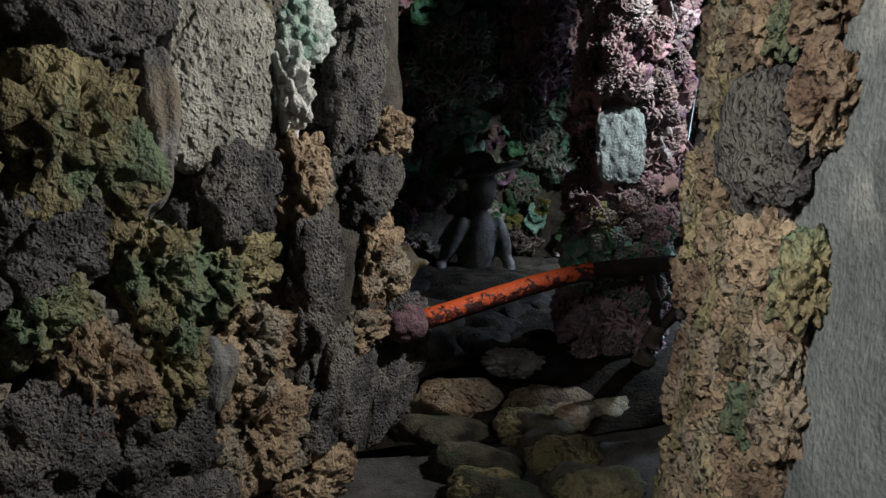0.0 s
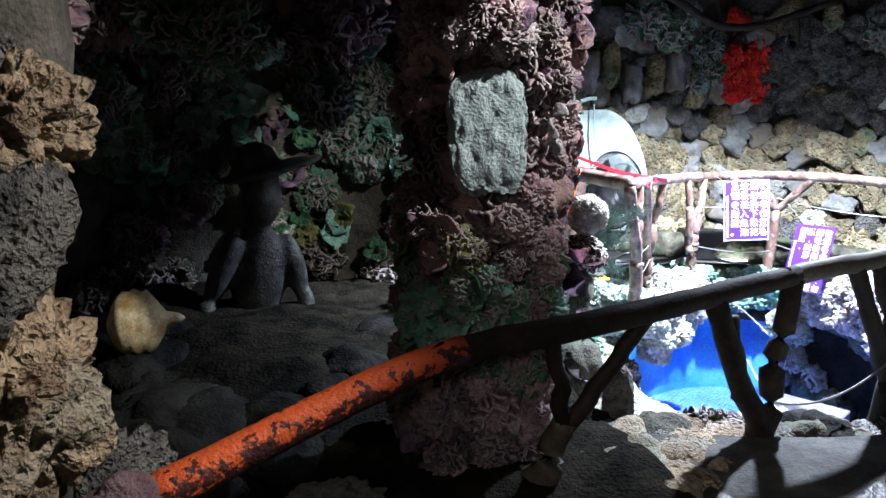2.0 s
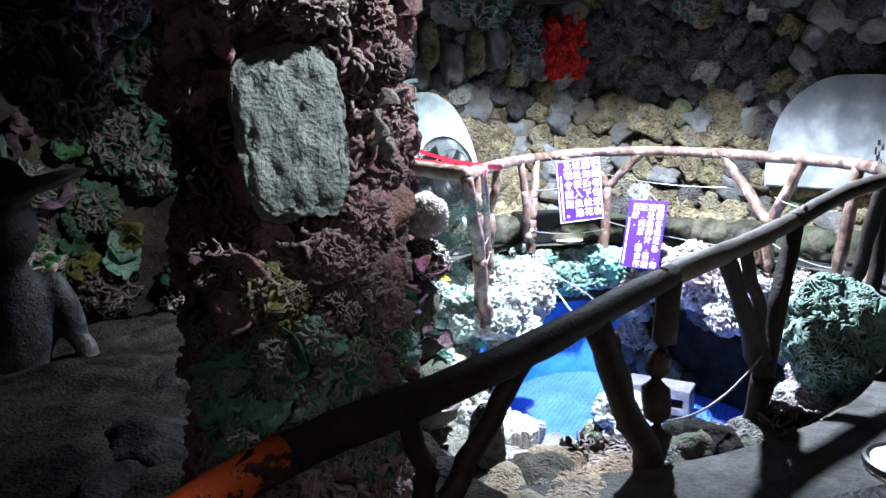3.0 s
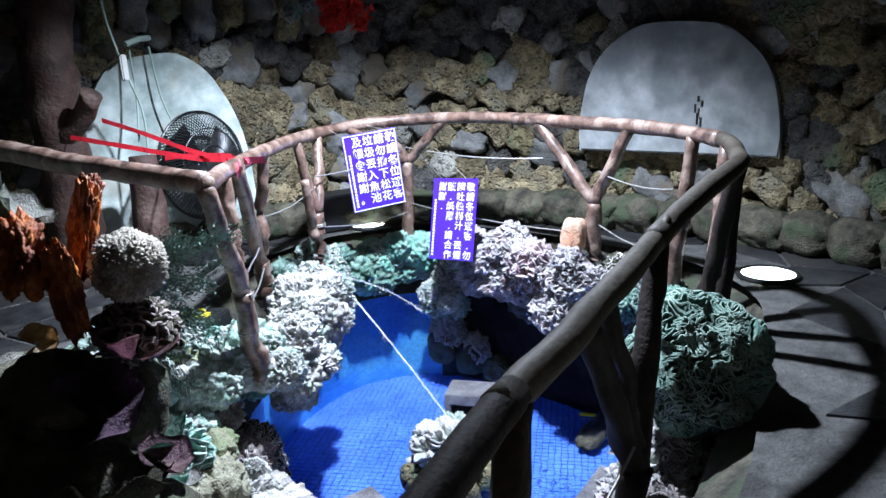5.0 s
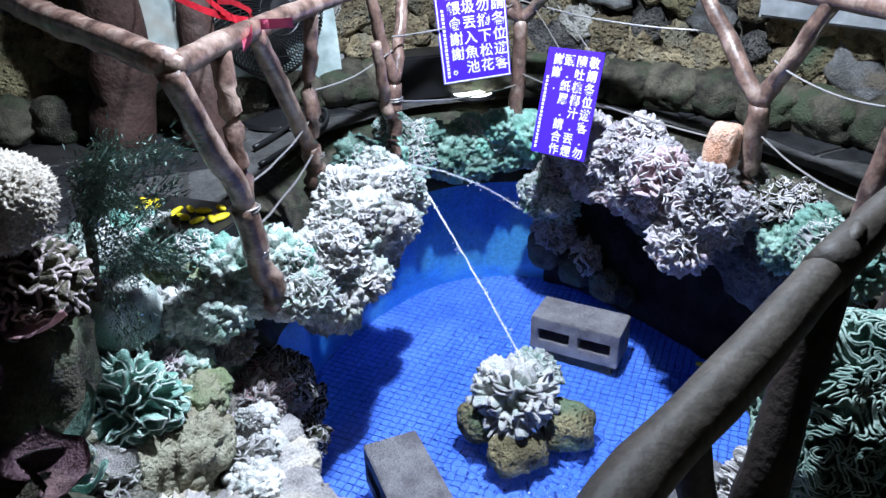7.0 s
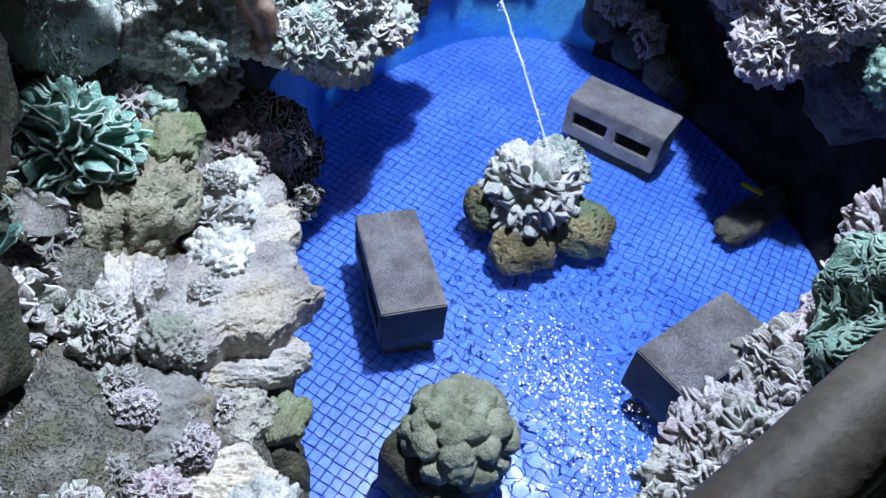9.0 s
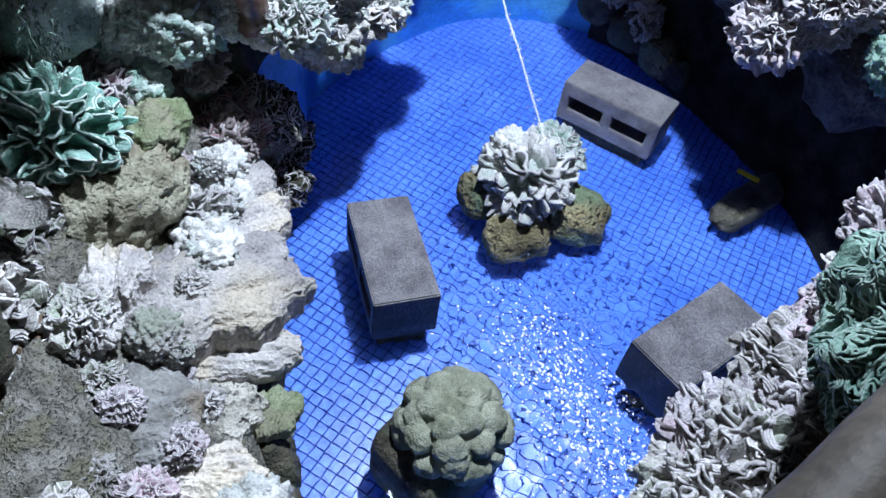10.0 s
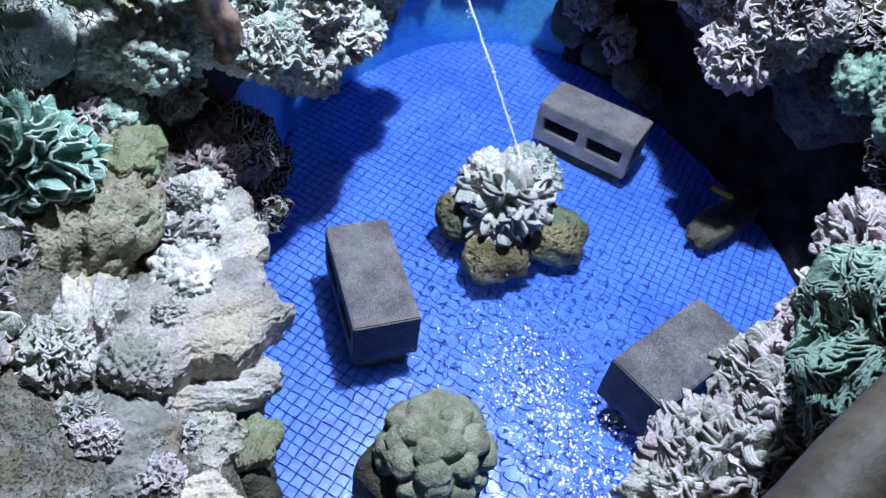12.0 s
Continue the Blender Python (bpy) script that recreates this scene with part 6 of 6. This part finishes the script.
sign("notice_board", S2, (0.3, -0.95, 0.02), (-0.3, -0.06, -1), 0.25, 0.42,
    [("敬請各位遊客.勿", 0.215, -0.06, 0.05, 0.047), ("隨吐檳榔汁.丟煙", 0.16, -0.06, 0.05, 0.047), ("頭.紙屑.請合作", 0.105, -0.06, 0.05, 0.047), ("謝謝.", 0.055, -0.06, 0.05, 0.047)], (0.018, -0.11, -0.4), False,
    "violet-blue notice hung askew with white characters", (((3.35, 4.06, 1.22), (3.42, 4.3, 1.33)), ((3.39, 3.92, 1.22), (3.45, 4.2, 1.36))))


# ---- floor lamps ----
def floor_lamp(x, y, r, glow):
    ob = thing("floor_light", (x, y, FLOOR), "round floor spotlight shining white in a dark rim", "floor light", "floor lights round the pond")
    bm = bmesh.new()
    pts = [(x + r * math.cos(2 * math.pi * i / 40), y + r * math.sin(2 * math.pi * i / 40), FLOOR + 0.012) for i in range(41)]
    tube(bm, pts, 0.012, 8)
    part("rim", bm, BLACK, ob)
    bm = bmesh.new()
    bmesh.ops.create_cone(bm, cap_ends=True, segments=40, radius1=r, radius2=r * 0.96, depth=0.014, matrix=Matrix.Translation((x, y, FLOOR + 0.01)))
    part("lens", bm, LIGHTDISC, ob, "glowing white glass lens")


floor_lamp(3.45, 4.82, 0.11, 1)
floor_lamp(3.8, 2.55, 0.12, 1)
floor_lamp(1.91, 1.66, 0.11, 1)
box_bm = bmesh.new()
box_into(box_bm, (3.3, 4.98, FLOOR + 0.11), (0.36, 0.2, 0.22), -14, 0.01)
speaker = part("dark_box", box_bm, BLACK, None)
tagged(speaker, "low black box standing on the floor", "box")


# ---- ribbons, cords, plug ----
def strap(name, pts, width, material, parent, label=""):
    bm = bmesh.new()
    rows = []
    for i, q in enumerate(pts):
        a = 0.5 * math.sin(i * 0.7)
        up = Vector((0.2 * math.sin(a), 0.1, math.cos(a))) * width / 2
        rows.append((bm.verts.new(Vector(q) + up), bm.verts.new(Vector(q) - up)))
    for p, q in zip(rows, rows[1:]):
        bm.faces.new((p[0], p[1], q[1], q[0]))
    bmesh.ops.solidify(bm, geom=bm.faces[:], thickness=0.0025)
    return part(name, bm, material, parent, label, smooth=True)


ribbon = thing("red_ribbon", (2.1, 4.3, 1.5), "red ribbon tied between the trunk and the rail", "ribbon")
strap("strand", curve_points([(2.02, 4.95, 1.62), (2.05, 4.6, 1.57), (2.02, 4.1, 1.52), (2.0, 3.82, 1.51)], 0.04), 0.022, RIBBON, ribbon)
strap("strand", curve_points([(1.86, 4.95, 1.56), (1.95, 4.55, 1.525), (2.0, 4.1, 1.5), (2.04, 3.84, 1.5)], 0.04), 0.022, RIBBON, ribbon)
strap("strand", curve_points([(2.24, 4.83, 1.42), (2.2, 4.5, 1.46), (2.1, 4.0, 1.5), (2.03, 3.8, 1.51)], 0.04), 0.02, RIBBON, ribbon)
strap("ribbon_end", curve_points([(2.02, 3.76, 1.5), (2.0, 3.72, 1.48), (1.97, 3.7, 1.465)], 0.02), 0.03, PINK, ribbon, "faded pink ribbon end")
strap("ribbon_end", curve_points([(2.05, 3.78, 1.5), (2.1, 3.79, 1.495), (2.15, 3.8, 1.49)], 0.02), 0.028, PINK, ribbon, "faded pink ribbon end")
cords = thing("power_cords", (2.05, 5.0, 1.8), "pale cords and a cream plug hanging by the trunk", "power cord")
for pts in ([(2.12, 4.96, 3.0), (2.1, 4.95, 2.2), (2.14, 4.94, 1.9)], [(2.17, 4.94, 1.8), (2.22, 4.95, 1.6), (2.2, 4.96, 1.2), (2.19, 4.95, FLOOR)], [(2.36, 5.1, 1.95), (2.38, 5.08, 1.7), (2.44, 5.05, 1.5), (2.5, 5.02, 1.4)], [(2.26, 5.1, 1.98), (2.24, 5.05, 1.7), (2.2, 5.0, 1.5)]):
    bm = bmesh.new()
    tube(bm, curve_points(pts, 0.05), 0.005, 6)
    part("cord", bm, CORD, cords, smooth=True)
bm = bmesh.new()
box_into(bm, (2.15, 4.93, 1.85), (0.035, 0.025, 0.12), 10, 0.006)
part("plug_box", bm, CREAM, cords, "cream plastic adaptor")
bm = bmesh.new()
tube(bm, [(2.22, 5.04, 1.96), (2.3, 5.06, 1.985), (2.36, 5.08, 1.99)], 0.014, 8)
part("lamp_tube", bm, CORD, cords, "short pale green tube")
rope = thing("hanging_rope", (0.95, 2.9, 1.6), "thin pale rope hanging from the ceiling", "rope")
bm = bmesh.new()
tube(bm, curve_points([(1.28, 3.6, 3.1), (1.26, 3.58, 2.4), (1.24, 3.6, 1.9), (1.22, 3.6, 1.55)], 0.08), 0.007, 6)
part("strand", bm, CORD, rope, smooth=True)

# ---- corner of shells and plants by the left bank ----
fuzz = thing("crystal_coral", (1.36, 3.2, 1.1), "tan white crystal-tufted coral ball", "coral")


def tuft_mesh():
    p, f = sphere(6)
    cc = cells(p * 13, 5)
    c2 = cells(p * 27, 6)
    r = 0.82 + 0.09 * fractal(p * 2, 8, 2) + 0.13 * np.clip(1 - cc / 0.7, 0, 1) + 0.1 * np.clip(1 - c2 / 0.7, 0, 1)
    return mesh_from("tuft", p * r[:, None], f, FUZZ)


put("tuft", tuft_mesh(), fuzz, turned(1.36, 3.18, 1.37, 0.1, 0.1, 0.095))
put("footing", RUFFLES[1], fuzz, turned(1.36, 3.2, 1.2, 0.11, 0.11, 0.09), material=MOSS_SHADE)
put("footing", BOULDERS[1], fuzz, turned(1.3, 3.25, 0.98, 0.16, 0.16, 0.2), material=MOSS_SHADE)


def curled_plate(name, x, y, z, r, rx, rz, material, parent, seed, label=""):
    """A curled, wavy-edged shell plate."""
    bm = bmesh.new()
    rows = []
    for i in range(9):
        rr = r * (0.1 + 0.9 * i / 8)
        row = []
        for j in range(25):
            a = radians(-150 + 300 * j / 24)
            h = 0.55 * rr * (i / 8) ** 1.5 + 0.16 * r * (i / 8) ** 2 * math.sin(a * 5 + seed) + 0.06 * r * noise.noise((a * 4, i, seed))
            row.append(bm.verts.new((rr * math.cos(a), rr * math.sin(a), h)))
        rows.append(row)
    for p, q in zip(rows, rows[1:]):
        for j in range(24):
            bm.faces.new((p[j], p[j + 1], q[j + 1], q[j]))
    bmesh.ops.solidify(bm, geom=bm.faces[:], thickness=0.006)
    bmesh.ops.transform(bm, matrix=pose(x, y, z, rx, 0, rz), verts=bm.verts)
    return part(name, bm, material, parent, label, smooth=True)


shells = thing("shell_cluster", (1.22, 3.2, 1.2), "cluster of curled orange and mauve shell plates", "shell cluster")
for k, (x, y, z, r, rx, rz, m) in enumerate(((1.2, 3.38, 1.5, 0.07, 40, 60, ASH), (1.3, 3.1, 1.17, 0.1, 20, 100, MAUVE), (1.2, 3.08, 1.06, 0.11, 30, -30, PLUM), (1.3, 3.02, 0.92, 0.07, 25, 40, MAUVE), (1.18, 2.95, 0.9, 0.12, 15, 150, MOSS_SHADE), (1.3, 3.16, 0.93, 0.11, 20, 20, NET), (1.16, 3.3, 1.2, 0.045, 50, 0, CONCH), (1.22, 2.86, 0.74, 0.08, 15, 70, LILAC), (1.12, 3.4, 1.35, 0.09, 40, 200, MOSS_SHADE), (1.34, 3.08, 0.8, 0.07, 25, 200, TEAL), (1.38, 3.16, 0.76, 0.07, 30, 120, ASH))):
    curled_plate("plate", x, y, z, r, rx, rz, m, shells, k)
for k, (x, y, z, sx, sy, sz, ry) in enumerate(((1.3, 3.28, 1.45, 0.022, 0.06, 0.15, 14), (1.22, 3.22, 1.33, 0.02, 0.05, 0.14, -8), (1.34, 3.32, 1.52, 0.018, 0.035, 0.08, 25), (1.16, 3.3, 1.42, 0.03, 0.06, 0.12, 30))):
    put("fin", BIG_TAN[k], shells, turned(x, y, z, sx * 1.5, sy, sz, 0, ry, 20 * k), "orange fin of broken shell", AMBER)
for k, (x, y, z, r) in enumerate(((1.15, 3.15, 0.85, 0.2), (1.1, 3.4, 0.95, 0.22), (1.22, 3.0, 0.75, 0.17), (1.15, 3.25, 1.08, 0.13))):
    put("footing", BOULDERS[k % 3], shells, turned(x, y, z, r, r, r, 0, 0, 70 * k), material=MOSS_SHADE)

juniper = thing("juniper_plant", (1.5, 3.45, 0.85), "dusty grey-green feathery juniper bush", "plant")
log("stem", between((1.48, 3.6, 0.85), (1.5, 3.45, 1.2), 0, 8, 0.03, 3), 0.018, 0.01, TRUNKWOOD, juniper)
jr = random.Random(9)
for k in range(16):
    base = Vector((1.5, 3.46, 1.08 + 0.016 * k))
    tip = base + Vector((jr.uniform(-0.12, 0.2), jr.uniform(-0.25, 0.12), jr.uniform(-0.22, 0.2)))
    verts, faces = [], []
    for j in range(430):
        s = jr.random() ** 0.8
        q = base.lerp(tip, s) + Vector([jr.gauss(0, 0.017) for _ in range(3)])
        way = (tip - base).normalized() * 0.013 + Vector([jr.gauss(0, 0.007) for _ in range(3)])
        side = way.cross(Vector((jr.random(), jr.random(), jr.random()))).normalized() * 0.0022
        i = len(verts)
        verts += [(q - side)[:], (q + side)[:], (q + way)[:]]
        faces.append((i, i + 1, i + 2))
    tagged(put("spray", mesh_from("spray", verts, faces, JUNIPER, False), juniper), kind="stuff")

tray = thing("yellow_leaves", (1.8, 4.05, FLOOR), "yellow blossoms lying on a dark tray on the floor", "leaves")
bm = bmesh.new()
box_into(bm, (1.8, 4.05, FLOOR + 0.035), (0.42, 0.22, 0.07), -52, 0.006)
part("tray", bm, BLACK, tray, "flat black tray")
yr = random.Random(14)
for k in range(14):
    bm = bmesh.new()
    u, v = yr.uniform(-0.16, 0.16), yr.uniform(-0.06, 0.06)
    bmesh.ops.create_icosphere(bm, subdivisions=2, radius=1, matrix=turned(1.8 + 0.62 * u + 0.79 * v, 4.05 - 0.79 * u + 0.62 * v, FLOOR + 0.078, yr.uniform(0.024, 0.04), yr.uniform(0.011, 0.018), 0.009, yr.uniform(-14, 14), 0, yr.uniform(0, 180)))
    part("blossom", bm, YELLOW, tray, smooth=True)
orange = put("orange_stone", rock_mesh("orange_stone", 401, ORANGE, 4, 4, 0.12), None, turned(3.46, 3.32, 1.0, 0.075, 0.065, 0.095, 0, 8, 20))
tagged(orange, "upright orange-tinted stone on the coral bank", "stone")
chip_bm = bmesh.new()
box_into(chip_bm, (1.88, 3.68, 0.42), (0.11, 0.1, 0.03), 12, 0.003)
chip = part("broken_tile_slab", chip_bm, TILE, None)
tagged(chip, "broken piece of blue mosaic among coral", "tile slab")
hose = thing("black_hose", (2.35, 4.6, FLOOR), "coiled black hose on the floor", "hose")
bm = bmesh.new()
tube(bm, curve_points([(2.2, 4.45, FLOOR + 0.02), (2.4, 4.6, FLOOR + 0.02), (2.6, 4.75, FLOOR + 0.02), (2.66, 4.85, FLOOR + 0.06), (2.6, 4.92, FLOOR + 0.05), (2.4, 4.78, FLOOR + 0.02), (2.25, 4.66, FLOOR + 0.02)], 0.04), 0.011, 8)
part("coil", bm, BLACK, hose, smooth=True)


# ---- water jets ----
def jet(a, b, lift, seed):
    ob = thing("water_jet", a, "thin arching jet of clear water", "water jet", "water jets")
    pts = []
    for i in range(41):
        s = i / 40
        q = Vector(a).lerp(Vector(b), s)
        q.z += lift * 4 * s * (1 - s)
        pts.append(q + Vector([noise.noise((s * 20, seed, k)) * 0.003 for k in range(3)]))
    bm = bmesh.new()
    tube(bm, pts, [0.0035 + 0.002 * abs(noise.noise((i * 0.8, seed, 2))) for i in range(41)], 6, 0.3, seed)
    part("stream", bm, JET, ob, smooth=True)
    bm = bmesh.new()
    jr = random.Random(seed)
    for k in range(90):
        q = pts[int(jr.random() ** 0.6 * 40)]
        bmesh.ops.create_icosphere(bm, subdivisions=1, radius=jr.uniform(0.0015, 0.004), matrix=Matrix.Translation(q + Vector([jr.gauss(0, 0.009) for _ in range(3)])))
    drops = part("droplets", bm, JET, ob, "scattered droplets", smooth=True)
    tagged(drops, kind="stuff")
    for o in ob.children:
        o.visible_shadow = False


jet((2.73, 4.22, 0.82), (2.78, 3.45, 0.2), 0.02, 3)
jet((2.73, 4.22, 0.82), (3.5, 4.25, 0.3), 0.06, 5)


# ---- foam and painted glints on the stirred water ----
def foam():
    verts, faces = [], []
    fr = random.Random(77)
    base, tri = sphere(2)
    # Flecks also stand in for specular glints, painted opaque white.
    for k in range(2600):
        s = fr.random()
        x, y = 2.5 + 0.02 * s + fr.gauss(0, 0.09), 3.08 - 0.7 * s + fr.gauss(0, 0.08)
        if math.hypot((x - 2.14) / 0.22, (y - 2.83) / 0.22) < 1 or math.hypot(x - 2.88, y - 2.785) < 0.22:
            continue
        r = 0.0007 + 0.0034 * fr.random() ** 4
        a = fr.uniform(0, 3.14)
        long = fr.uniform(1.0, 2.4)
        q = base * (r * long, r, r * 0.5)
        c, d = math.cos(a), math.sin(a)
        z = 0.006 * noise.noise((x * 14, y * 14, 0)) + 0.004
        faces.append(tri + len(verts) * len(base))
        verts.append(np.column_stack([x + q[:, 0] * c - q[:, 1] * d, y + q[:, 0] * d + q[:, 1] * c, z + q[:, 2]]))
    ob = put("foam", mesh_from("foam", np.concatenate(verts), np.concatenate(faces), INK_GLINT))
    ob.visible_shadow = False
    tagged(ob, "white flecks for foam and painted glints on the stirred water", "foam", kind="stuff")


foam()
